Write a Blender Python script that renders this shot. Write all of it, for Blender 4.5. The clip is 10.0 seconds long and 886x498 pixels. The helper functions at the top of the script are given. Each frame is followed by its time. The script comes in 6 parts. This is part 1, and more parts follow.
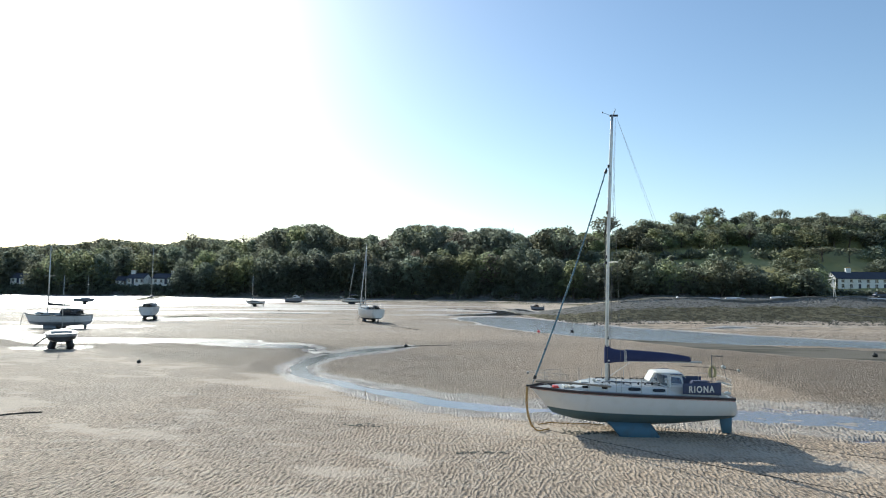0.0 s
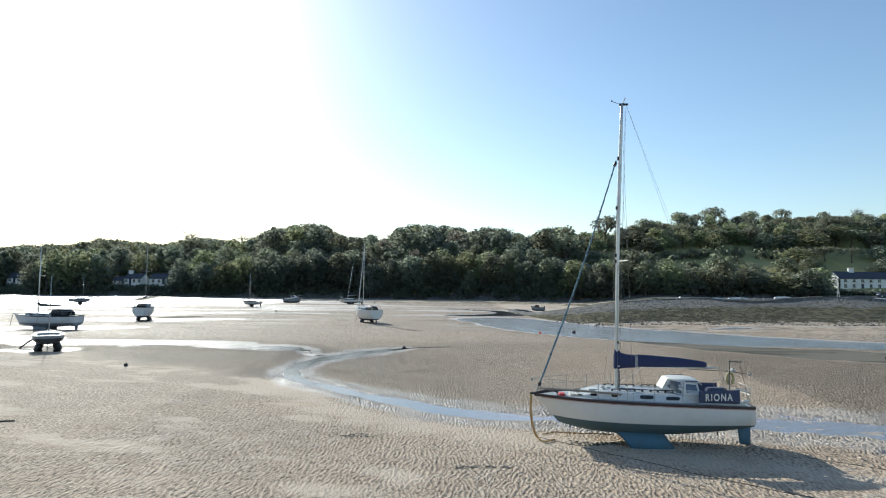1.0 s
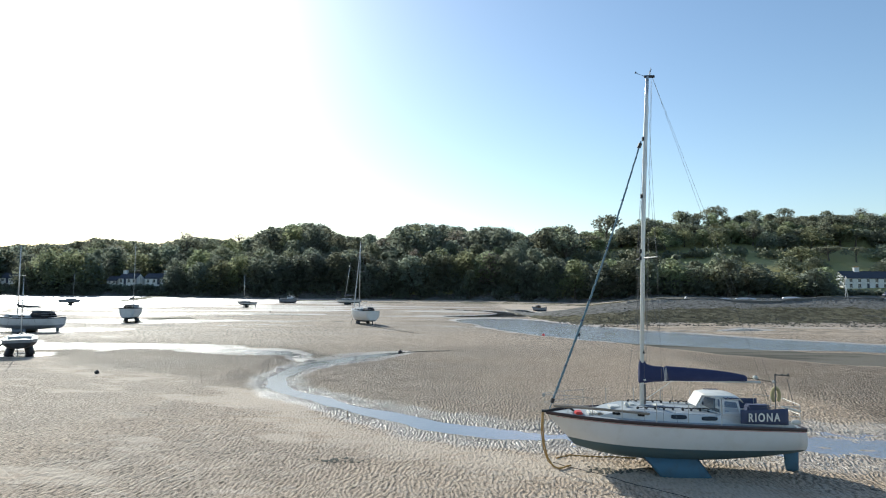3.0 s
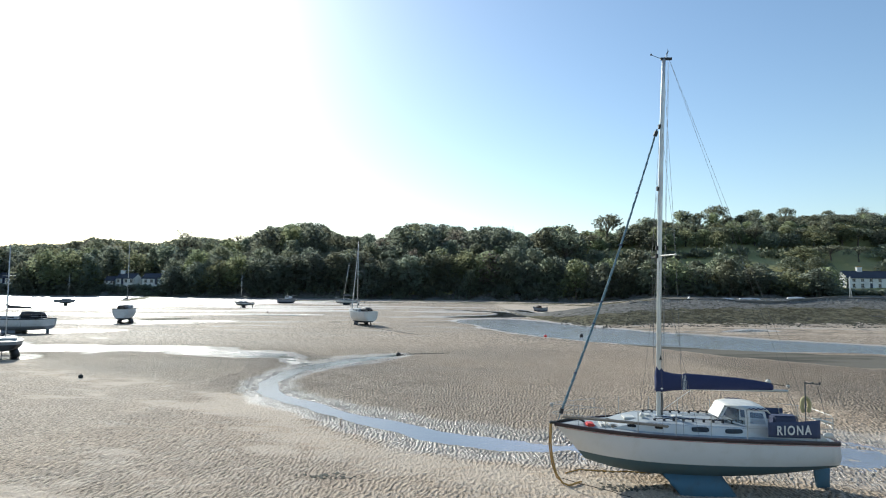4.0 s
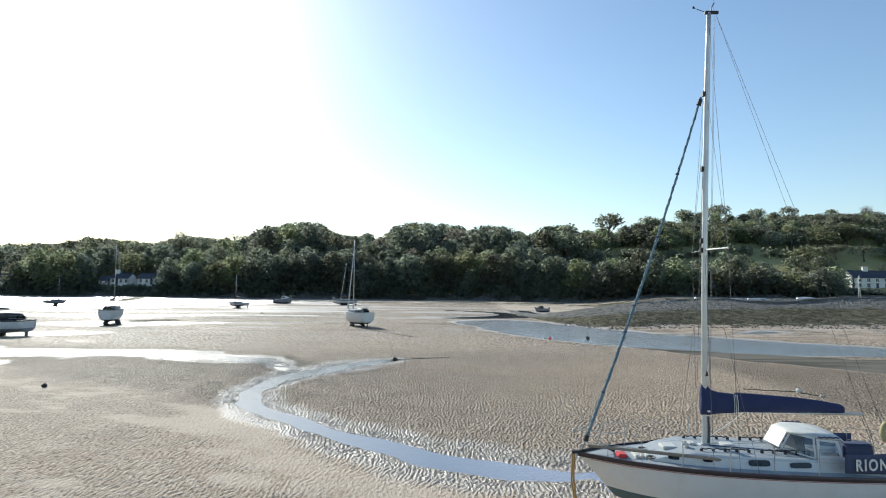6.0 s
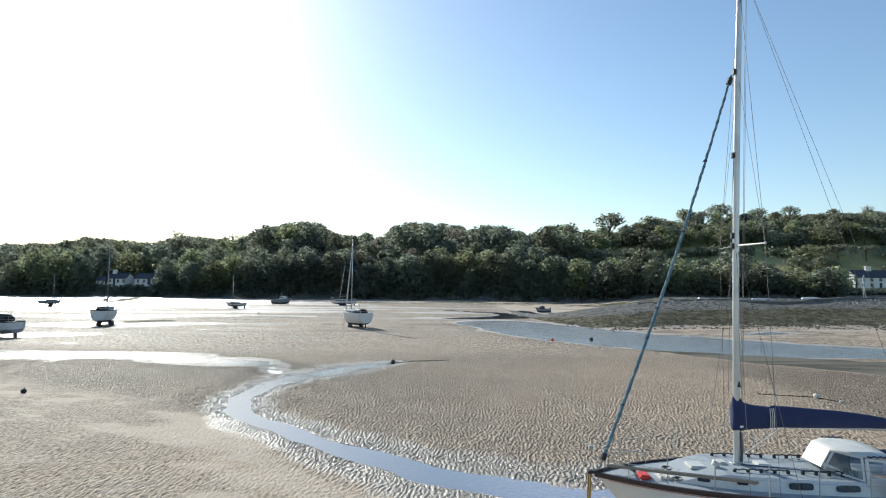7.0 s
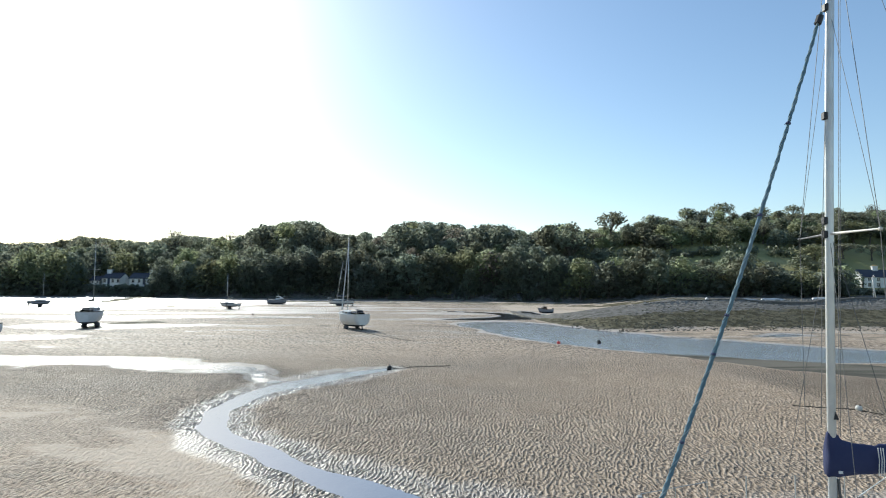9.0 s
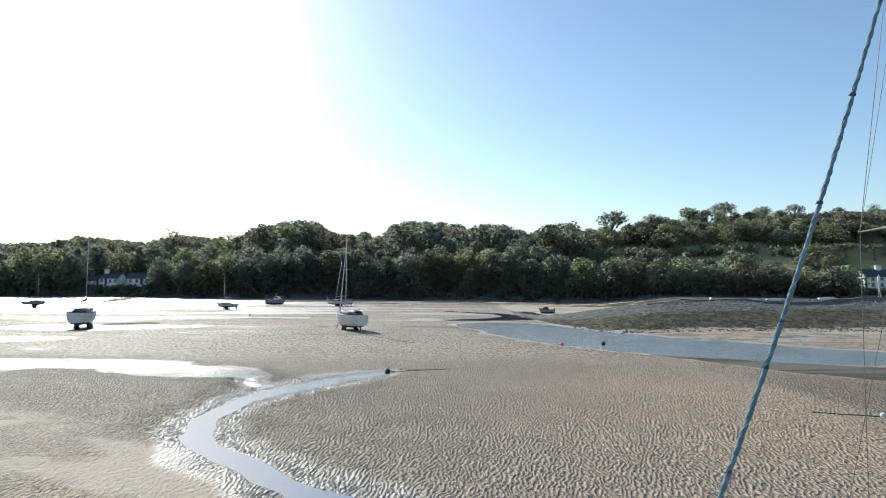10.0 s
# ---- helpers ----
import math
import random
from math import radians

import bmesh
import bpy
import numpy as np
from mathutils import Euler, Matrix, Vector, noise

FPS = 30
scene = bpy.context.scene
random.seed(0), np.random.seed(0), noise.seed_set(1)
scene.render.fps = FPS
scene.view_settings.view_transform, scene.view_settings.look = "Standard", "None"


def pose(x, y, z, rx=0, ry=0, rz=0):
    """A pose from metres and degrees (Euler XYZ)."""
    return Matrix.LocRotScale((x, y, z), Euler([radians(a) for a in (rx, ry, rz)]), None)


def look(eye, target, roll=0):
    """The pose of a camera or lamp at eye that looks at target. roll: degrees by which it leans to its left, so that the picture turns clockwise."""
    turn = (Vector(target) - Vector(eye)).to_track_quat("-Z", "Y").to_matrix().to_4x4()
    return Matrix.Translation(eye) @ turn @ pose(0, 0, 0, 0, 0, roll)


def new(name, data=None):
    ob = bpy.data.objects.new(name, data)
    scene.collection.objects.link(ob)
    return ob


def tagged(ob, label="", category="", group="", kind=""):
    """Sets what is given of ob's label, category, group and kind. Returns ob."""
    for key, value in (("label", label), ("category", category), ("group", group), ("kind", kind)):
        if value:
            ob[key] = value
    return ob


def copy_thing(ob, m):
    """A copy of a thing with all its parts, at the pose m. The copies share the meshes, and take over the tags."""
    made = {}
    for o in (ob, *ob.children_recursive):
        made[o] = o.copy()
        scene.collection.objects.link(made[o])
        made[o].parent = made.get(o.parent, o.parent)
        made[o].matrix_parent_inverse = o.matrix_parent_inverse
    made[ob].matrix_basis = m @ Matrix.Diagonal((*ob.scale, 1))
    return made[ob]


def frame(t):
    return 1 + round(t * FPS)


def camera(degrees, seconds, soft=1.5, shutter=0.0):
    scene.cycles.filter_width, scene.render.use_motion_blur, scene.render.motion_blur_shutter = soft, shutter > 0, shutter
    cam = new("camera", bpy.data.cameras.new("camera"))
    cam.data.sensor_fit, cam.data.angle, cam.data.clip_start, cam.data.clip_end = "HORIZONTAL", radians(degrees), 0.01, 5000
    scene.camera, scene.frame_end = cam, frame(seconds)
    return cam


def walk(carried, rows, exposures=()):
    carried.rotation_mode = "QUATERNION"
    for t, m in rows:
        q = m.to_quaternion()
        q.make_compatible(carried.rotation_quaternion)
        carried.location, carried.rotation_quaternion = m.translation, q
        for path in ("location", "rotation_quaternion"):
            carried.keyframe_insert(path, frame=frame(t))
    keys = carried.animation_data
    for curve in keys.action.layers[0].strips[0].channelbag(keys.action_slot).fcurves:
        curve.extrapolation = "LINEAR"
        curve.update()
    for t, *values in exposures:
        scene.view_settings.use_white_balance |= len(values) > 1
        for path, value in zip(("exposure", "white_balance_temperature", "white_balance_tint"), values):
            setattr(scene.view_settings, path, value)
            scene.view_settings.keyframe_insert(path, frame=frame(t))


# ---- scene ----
cam = camera(75.0, 10.0, soft=1.1)
PATH = [
    (0, look((0.092, -0.049, 5.421), (-0.173, 19.914, 6.607), 0.69)),
    (1, look((0.126, 1.377, 5.433), (-0.130, 21.340, 6.617), 0.68)),
    (2, look((0.147, 2.803, 5.441), (-0.099, 22.767, 6.624), 0.67)),
    (3, look((0.156, 4.231, 5.447), (-0.080, 24.194, 6.627), 0.65)),
    (4, look((0.155, 5.659, 5.450), (-0.072, 25.623, 6.629), 0.64)),
    (5, look((0.143, 7.087, 5.451), (-0.073, 27.052, 6.628), 0.63)),
    (6, look((0.122, 8.517, 5.451), (-0.085, 28.481, 6.626), 0.62)),
    (7, look((0.093, 9.947, 5.450), (-0.104, 29.911, 6.623), 0.60)),
    (8, look((0.055, 11.377, 5.448), (-0.132, 31.342, 6.619), 0.59)),
    (9, look((0.011, 12.808, 5.447), (-0.167, 32.773, 6.616), 0.58)),
    (10, look((-0.040, 14.240, 5.446), (-0.208, 34.205, 6.613), 0.56)),]
walk(cam, PATH, [(0, 0.17, 5780, 4), (10, 0.17, 5780, 4)])

# ---- light ----
SUN_AZ, SUN_EL = 33.0, 28.0  # degrees to the left of straight ahead, degrees up
world = bpy.data.worlds.new("sky")
scene.world = world
world.use_nodes = True
wn, wl = world.node_tree.nodes, world.node_tree.links
sky = wn.new("ShaderNodeTexSky")
sky.sky_type = "NISHITA"
sky.sun_disc = False
sky.sun_elevation = radians(SUN_EL)
sky.sun_rotation = radians(-SUN_AZ)
sky.altitude = 0
sky.air_density = 1.08
sky.dust_density = 0.65
sky.ozone_density = 0.7
back = next(n for n in wn if n.type == "BACKGROUND")
back.inputs["Strength"].default_value = 0.132
wl.new(sky.outputs[0], back.inputs[0])

sun = new("sun", bpy.data.lights.new("sun", "SUN"))
sun.data.energy, sun.data.angle, sun.data.color = 4.9, radians(0.55), (1.0, 0.91, 0.77)
sun.matrix_world = look((0, 0, 0), (math.sin(radians(SUN_AZ)) * math.cos(radians(SUN_EL)),
                                    -math.cos(radians(SUN_AZ)) * math.cos(radians(SUN_EL)),
                                    -math.sin(radians(SUN_EL))))


# ---- materials ----
def nodes_of(name):
    m = bpy.data.materials.new(name)
    m.use_nodes = True
    nt = m.node_tree
    return m, nt, nt.nodes["Principled BSDF"]


def mapped(nt, scale, source="Object"):
    co = nt.nodes.new("ShaderNodeTexCoord")
    mp = nt.nodes.new("ShaderNodeMapping")
    mp.inputs["Scale"].default_value = scale
    nt.links.new(co.outputs[source], mp.inputs[0])
    return mp.outputs[0]


def noise_of(nt, vec, scale, detail=4.0, rough=0.55, warp=0.0):
    n = nt.nodes.new("ShaderNodeTexNoise")
    n.inputs["Scale"].default_value = scale
    n.inputs["Detail"].default_value = detail
    n.inputs["Roughness"].default_value = rough
    n.inputs["Distortion"].default_value = warp
    nt.links.new(vec, n.inputs["Vector"])
    return n.outputs[0]


def ramp_of(nt, value, lo, hi, a=0.0, b=1.0, smooth=True):
    r = nt.nodes.new("ShaderNodeMapRange")
    if smooth:
        r.interpolation_type = "SMOOTHSTEP"
    for key, v in (("From Min", lo), ("From Max", hi), ("To Min", a), ("To Max", b)):
        r.inputs[key].default_value = v
    nt.links.new(value, r.inputs["Value"])
    return r.outputs[0]


def mix_of(nt, fac, a, b):
    m = nt.nodes.new("ShaderNodeMix")
    m.data_type = "RGBA"
    for key, v in (("Factor", fac), ("A", a), ("B", b)):
        s = next(i for i in m.inputs if i.name == key and (i.type == ("VALUE" if key == "Factor" else "RGBA")))
        if isinstance(v, (tuple, list)):
            s.default_value = (*v, 1.0)
        elif isinstance(v, float):
            s.default_value = v
        else:
            nt.links.new(v, s)
    return next(o for o in m.outputs if o.type == "RGBA")


def math_of(nt, op, a, b):
    m = nt.nodes.new("ShaderNodeMath")
    m.operation = op
    for i, v in enumerate((a, b)):
        if isinstance(v, (int, float)):
            m.inputs[i].default_value = v
        else:
            nt.links.new(v, m.inputs[i])
    return m.outputs[0]


def bump_of(nt, height, distance, strength=1.0, normal=None):
    b = nt.nodes.new("ShaderNodeBump")
    b.inputs["Distance"].default_value = distance
    if isinstance(strength, float):
        b.inputs["Strength"].default_value = strength
    else:
        nt.links.new(strength, b.inputs["Strength"])
    nt.links.new(height, b.inputs["Height"])
    if normal is not None:
        nt.links.new(normal, b.inputs["Normal"])
    return b.outputs[0]


def surface(name, rgb, rough=0.5, metal=0.0, worn=None, scale=3.0, amount=0.5, grain=60.0, bump=0.002, spread=0.0):
    """A painted, moulded or cloth surface with stains at one scale and grain at a finer one."""
    m, nt, bsdf = nodes_of(name)
    vec = mapped(nt, (1, 1, 1))
    worn = worn or tuple(c * 0.7 for c in rgb)
    big = ramp_of(nt, noise_of(nt, vec, scale, 5, 0.6, 0.4), 0.42, 0.72, 0.0, amount)
    fine = noise_of(nt, vec, grain, 3)
    col = mix_of(nt, big, rgb, worn)
    col = mix_of(nt, ramp_of(nt, fine, 0.3, 0.75, 0.0, 0.25), col, tuple(min(1, c * 1.15) for c in rgb))
    if spread:
        info = nt.nodes.new("ShaderNodeObjectInfo")
        hsv = nt.nodes.new("ShaderNodeHueSaturation")
        nt.links.new(col, hsv.inputs["Color"])
        nt.links.new(ramp_of(nt, info.outputs["Random"], 0, 1, 1 - spread, 1 + spread, False), hsv.inputs["Value"])
        col = hsv.outputs[0]
    nt.links.new(col, bsdf.inputs["Base Color"])
    nt.links.new(ramp_of(nt, big, 0, 1, rough, min(1, rough + 0.2)), bsdf.inputs["Roughness"])
    bsdf.inputs["Metallic"].default_value = metal
    if bump:
        nt.links.new(bump_of(nt, fine, bump, 0.6), bsdf.inputs["Normal"])
    return m


M = {
    "gelcoat": surface("white_gelcoat", (0.63, 0.62, 0.60), 0.28, worn=(0.5, 0.47, 0.40), amount=0.35, bump=0.0006),
    "deck": surface("pale_deck", (0.31, 0.335, 0.35), 0.65, worn=(0.25, 0.265, 0.265), scale=2.5, grain=140, bump=0.002),
    "antifoul": surface("teal_antifouling", (0.072, 0.115, 0.128), 0.75, worn=(0.10, 0.128, 0.125), scale=2.2, amount=0.7, bump=0.004),
    "keelblue": surface("blue_antifouling", (0.065, 0.145, 0.215), 0.7, worn=(0.08, 0.125, 0.155), scale=2.5, amount=0.8, bump=0.005),
    "strake": surface("varnished_teak_strake", (0.035, 0.02, 0.022), 0.45, worn=(0.07, 0.04, 0.035), scale=4),
    "redline": surface("thin_red_stripe", (0.35, 0.05, 0.05), 0.4),
    "navy": surface("navy_canvas", (0.028, 0.036, 0.098), 0.9, worn=(0.046, 0.054, 0.122), scale=4, grain=220, bump=0.003),
    "dodger": surface("blue_grey_canvas", (0.055, 0.068, 0.125), 0.9, worn=(0.08, 0.09, 0.14), scale=3, grain=220, bump=0.003),
    "letters": surface("white_sailcloth_letters", (0.75, 0.74, 0.70), 0.8),
    "alloy": surface("anodised_alloy", (0.62, 0.62, 0.60), 0.38, metal=0.55, worn=(0.42, 0.42, 0.42), scale=1.5, bump=0.0005),
    "steel": surface("stainless_steel", (0.55, 0.55, 0.54), 0.3, metal=0.9, bump=0),
    "dullsteel": surface("dull_stainless_tube", (0.40, 0.40, 0.38), 0.5, metal=0.5, bump=0),
    "wire": surface("steel_rigging_wire", (0.12, 0.12, 0.12), 0.6, metal=0.3, bump=0),
    "dark": surface("dark_trim_and_shade", (0.02, 0.02, 0.022), 0.55),
    "window": surface("smoked_acrylic", (0.012, 0.014, 0.016), 0.08, bump=0),
    "hatch": surface("white_hatch_lid", (0.62, 0.60, 0.55), 0.35),
    "teak": surface("weathered_teak", (0.22, 0.15, 0.09), 0.7, worn=(0.15, 0.11, 0.08), scale=8),
    "greywood": surface("grey_weathered_wood", (0.24, 0.21, 0.17), 0.8, worn=(0.15, 0.13, 0.11), scale=6),
    "paleedge": surface("faded_pale_blue_sailcloth", (0.30, 0.38, 0.40), 0.8, worn=(0.14, 0.22, 0.26), scale=2.0, amount=0.8),
    "sailblue": surface("turquoise_furling_sail_cover", (0.10, 0.18, 0.228), 0.8, worn=(0.24, 0.31, 0.335), scale=1.2, amount=0.8, grain=90, bump=0.006),
    "rope": surface("tan_mooring_rope", (0.42, 0.25, 0.08), 0.9, worn=(0.22, 0.15, 0.07), scale=5, bump=0.006),
    "chain": surface("rusty_weeded_chain", (0.05, 0.042, 0.032), 0.9, bump=0.01),
    "yellow": surface("faded_yellow_foam", (0.45, 0.39, 0.20), 0.7),
    "orange": surface("orange_red_plastic", (0.62, 0.06, 0.05), 0.45),
    "whiteplastic": surface("dull_white_plastic", (0.6, 0.58, 0.52), 0.5),
    "black": surface("black_rubber", (0.012, 0.012, 0.012), 0.6),
    "hullgrey": surface("grey_white_hull", (0.55, 0.56, 0.57), 0.35, worn=(0.38, 0.38, 0.37)),
    "hullslate": surface("slate_grey_hull", (0.20, 0.21, 0.235), 0.4, worn=(0.14, 0.145, 0.155)),
    "hullblue": surface("dark_blue_hull", (0.025, 0.035, 0.07), 0.3),
    "hulldark": surface("black_tarred_hull", (0.02, 0.02, 0.022), 0.6),
    "brownboat": surface("brown_wood_hull", (0.11, 0.07, 0.045), 0.6),
    "bottomdark": surface("dark_antifouling", (0.03, 0.035, 0.045), 0.8),
    "render": surface("white_lime_render", (0.78, 0.77, 0.73), 0.85, worn=(0.55, 0.53, 0.48), scale=0.6, grain=12, bump=0.01),
    "slate": surface("blue_slate", (0.045, 0.052, 0.075), 0.85, worn=(0.08, 0.085, 0.09), scale=0.7, grain=5, bump=0.03),
    "glass": surface("dark_window_glass", (0.015, 0.018, 0.022), 0.1, bump=0),
    "stonewall": surface("grey_sea_wall_stone", (0.13, 0.12, 0.105), 0.9, worn=(0.06, 0.06, 0.05), scale=0.9, amount=0.8, grain=6, bump=0.06),
    "bark": surface("grey_bark", (0.10, 0.085, 0.065), 0.9, worn=(0.05, 0.045, 0.035), scale=1.5, grain=14, bump=0.04),
    "boulder": surface("pale_grey_boulder", (0.24, 0.23, 0.215), 0.9, worn=(0.12, 0.115, 0.10), scale=0.8, amount=0.8, grain=8, bump=0.05),
    "rock": surface("weedy_rock", (0.11, 0.10, 0.075), 0.9, worn=(0.06, 0.06, 0.035), scale=1.2, grain=9, bump=0.05),
}


def leaf_material(name, rgb, other):
    m, nt, bsdf = nodes_of(name)
    geo = nt.nodes.new("ShaderNodeNewGeometry")
    info = nt.nodes.new("ShaderNodeObjectInfo")
    vec = mapped(nt, (1, 1, 1))
    patch = ramp_of(nt, noise_of(nt, vec, 0.35, 3), 0.35, 0.68)
    col = mix_of(nt, patch, rgb, other)
    hsv = nt.nodes.new("ShaderNodeHueSaturation")
    nt.links.new(col, hsv.inputs["Color"])
    v = math_of(nt, "ADD", ramp_of(nt, geo.outputs["Random Per Island"], 0, 1, 0.9, 1.08, False),
                ramp_of(nt, info.outputs["Random"], 0, 1, -0.22, 0.22, False))
    nt.links.new(v, hsv.inputs["Value"])
    nt.links.new(ramp_of(nt, info.outputs["Random"], 0, 1, 0.475, 0.52, False), hsv.inputs["Hue"])
    nt.links.new(hsv.outputs[0], bsdf.inputs["Base Color"])
    bsdf.inputs["Roughness"].default_value = 0.8
    bsdf.inputs["Specular IOR Level"].default_value = 0.08
    tr = nt.nodes.new("ShaderNodeBsdfTranslucent")
    glow = nt.nodes.new("ShaderNodeHueSaturation")
    glow.inputs["Value"].default_value = 3.1
    glow.inputs["Saturation"].default_value = 0.8
    nt.links.new(hsv.outputs[0], glow.inputs["Color"])
    nt.links.new(glow.outputs[0], tr.inputs["Color"])
    mx = nt.nodes.new("ShaderNodeMixShader")
    mx.inputs[0].default_value = 0.6
    nt.links.new(bsdf.outputs[0], mx.inputs[1])
    nt.links.new(tr.outputs[0], mx.inputs[2])
    nt.links.new(mx.outputs[0], nt.nodes["Material Output"].inputs[0])
    return m


LEAF = [
    leaf_material("dark_oak_leaves", (0.100, 0.116, 0.084), (0.115, 0.128, 0.090)),
    leaf_material("spring_leaves", (0.115, 0.130, 0.065), (0.140, 0.150, 0.075)),
    leaf_material("olive_leaves", (0.092, 0.104, 0.068), (0.115, 0.118, 0.074)),
    leaf_material("bronze_buds", (0.115, 0.108, 0.082), (0.14, 0.122, 0.09)),
]


def ground_material():
    m, nt, bsdf = nodes_of("tidal_sand")
    pos = nt.nodes.new("ShaderNodeNewGeometry").outputs["Position"]

    def attr(name):
        a = nt.nodes.new("ShaderNodeAttribute")
        a.attribute_name = name
        return a.outputs["Fac"]

    def at(scale):
        mp = nt.nodes.new("ShaderNodeMapping")
        mp.inputs["Scale"].default_value = scale
        nt.links.new(pos, mp.inputs[0])
        return mp.outputs[0]

    p1 = at((1, 1, 1))
    speck = noise_of(nt, p1, 26, 4, 0.65)
    mid = noise_of(nt, p1, 0.55, 6, 0.62, 0.6)
    large = noise_of(nt, at((0.05, 0.09, 1)), 1, 4, 0.6, 0.5)
    # short, wandering current ripples: two crossing trains near the creek, longer ones on the outer flats
    split = nt.nodes.new("ShaderNodeSeparateXYZ")
    nt.links.new(pos, split.inputs[0])
    share_a = ramp_of(nt, noise_of(nt, p1, 0.8, 2), 0.35, 0.65, 0.25, 0.75)

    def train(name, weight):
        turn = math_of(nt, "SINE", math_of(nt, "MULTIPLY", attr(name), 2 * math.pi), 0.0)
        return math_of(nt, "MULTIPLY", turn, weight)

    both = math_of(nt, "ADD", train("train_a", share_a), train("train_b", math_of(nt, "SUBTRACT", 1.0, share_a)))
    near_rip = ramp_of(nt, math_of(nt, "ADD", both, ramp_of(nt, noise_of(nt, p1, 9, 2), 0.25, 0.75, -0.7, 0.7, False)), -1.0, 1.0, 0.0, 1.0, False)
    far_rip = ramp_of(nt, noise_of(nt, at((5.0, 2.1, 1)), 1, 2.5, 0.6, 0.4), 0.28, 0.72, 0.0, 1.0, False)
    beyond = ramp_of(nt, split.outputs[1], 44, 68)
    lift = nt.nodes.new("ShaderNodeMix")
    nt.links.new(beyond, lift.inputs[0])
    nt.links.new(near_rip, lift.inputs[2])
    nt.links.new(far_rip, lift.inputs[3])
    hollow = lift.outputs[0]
    # long streaks of shell sand, damp silt and standing film on the outer flats
    outer = ramp_of(nt, split.outputs[1], 52, 80)
    streak = noise_of(nt, at((0.05, 0.32, 1)), 1, 6, 0.68, 0.8)
    wet = math_of(nt, "ADD", attr("wet"), ramp_of(nt, mid, 0.3, 0.7, -0.22, 0.22, False))
    wet = math_of(nt, "ADD", wet, math_of(nt, "MULTIPLY", outer, ramp_of(nt, streak, 0.53, 0.60, 0.0, 0.32)))
    wetm = ramp_of(nt, wet, 0.25, 0.75)
    dry = mix_of(nt, ramp_of(nt, mid, 0.36, 0.66), (0.585, 0.458, 0.336), (0.50, 0.384, 0.277))
    dry = mix_of(nt, ramp_of(nt, large, 0.4, 0.65, 0.0, 0.6), dry, (0.449, 0.368, 0.286))
    dry = mix_of(nt, ramp_of(nt, speck, 0.52, 0.72, 0.0, 0.55), dry, (0.249, 0.2, 0.149))
    ragged = math_of(nt, "ADD", attr("ripple"), ramp_of(nt, noise_of(nt, at((0.9, 1.7, 1)), 1, 6, 0.7, 0.8), 0.3, 0.7, -0.34, 0.34, False))
    dry = mix_of(nt, ramp_of(nt, ragged, 0.42, 0.08, 0.0, 0.65), dry, (0.60, 0.505, 0.40))
    dry = mix_of(nt, math_of(nt, "MULTIPLY", outer, ramp_of(nt, streak, 0.50, 0.62, 0.0, 0.8)), dry, (0.523, 0.453, 0.375))
    dry = mix_of(nt, math_of(nt, "MULTIPLY", outer, ramp_of(nt, streak, 0.46, 0.36, 0.0, 0.8)), dry, (0.207, 0.172, 0.134))
    # small pits and worm casts between the ripples of the nearer banks
    pit = noise_of(nt, at((8.0, 4.6, 1)), 1, 3, 0.6, 0.3)
    dry = mix_of(nt, math_of(nt, "MULTIPLY", math_of(nt, "MULTIPLY", ramp_of(nt, pit, 0.47, 0.37, 0.0, 0.72), ramp_of(nt, attr("ripple"), 0.08, 0.40, 0.25, 1.0)), ramp_of(nt, beyond, 0, 1, 1, 0.3, False)), dry, (0.15, 0.118, 0.082))
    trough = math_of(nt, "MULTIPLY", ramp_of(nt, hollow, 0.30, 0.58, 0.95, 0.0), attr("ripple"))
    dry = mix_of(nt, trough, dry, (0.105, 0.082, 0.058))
    # damp sand, its colour lifted to carry the glints of wet margins
    damp_glint = mix_of(nt, ramp_of(nt, mid, 0.36, 0.66), (0.475, 0.395, 0.315), (0.40, 0.325, 0.252))
    col = mix_of(nt, wetm, dry, damp_glint)
    # mud
    mudm = ramp_of(nt, math_of(nt, "ADD", attr("mud"), ramp_of(nt, mid, 0.3, 0.7, -0.2, 0.2, False)), 0.35, 0.6)
    col = mix_of(nt, mudm, col, mix_of(nt, ramp_of(nt, streak, 0.42, 0.56), (0.19, 0.172, 0.140), (0.105, 0.098, 0.078)))
    # shingle and weed
    stones = nt.nodes.new("ShaderNodeTexVoronoi")
    stones.inputs["Scale"].default_value = 2.6
    nt.links.new(p1, stones.inputs["Vector"])
    pebble = mix_of(nt, ramp_of(nt, noise_of(nt, p1, 1.2, 6, 0.7), 0.35, 0.65), (0.25, 0.235, 0.215), (0.12, 0.115, 0.10))
    stm = ramp_of(nt, math_of(nt, "ADD", attr("stone"), ramp_of(nt, mid, 0.3, 0.7, -0.25, 0.25, False)), 0.4, 0.6)
    col = mix_of(nt, stm, col, pebble)
    tuft = noise_of(nt, at((0.35, 0.5, 1)), 1, 6, 0.72, 0.5)
    weedm = ramp_of(nt, math_of(nt, "ADD", attr("weed"), ramp_of(nt, tuft, 0.25, 0.75, -0.62, 0.62, False)), 0.38, 0.6)
    kelp = mix_of(nt, ramp_of(nt, noise_of(nt, p1, 0.9, 5, 0.7), 0.4, 0.62), (0.080, 0.073, 0.048), (0.185, 0.165, 0.108))
    col = mix_of(nt, weedm, col, kelp)
    # land
    grassm = ramp_of(nt, attr("grass"), 0.4, 0.6)
    grass = mix_of(nt, ramp_of(nt, noise_of(nt, p1, 0.08, 5, 0.6), 0.4, 0.6), (0.29, 0.285, 0.13), (0.37, 0.345, 0.17))
    col = mix_of(nt, grassm, col, grass)
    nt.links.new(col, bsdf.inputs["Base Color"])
    r = ramp_of(nt, wetm, 0, 1, 0.70, 0.31, False)
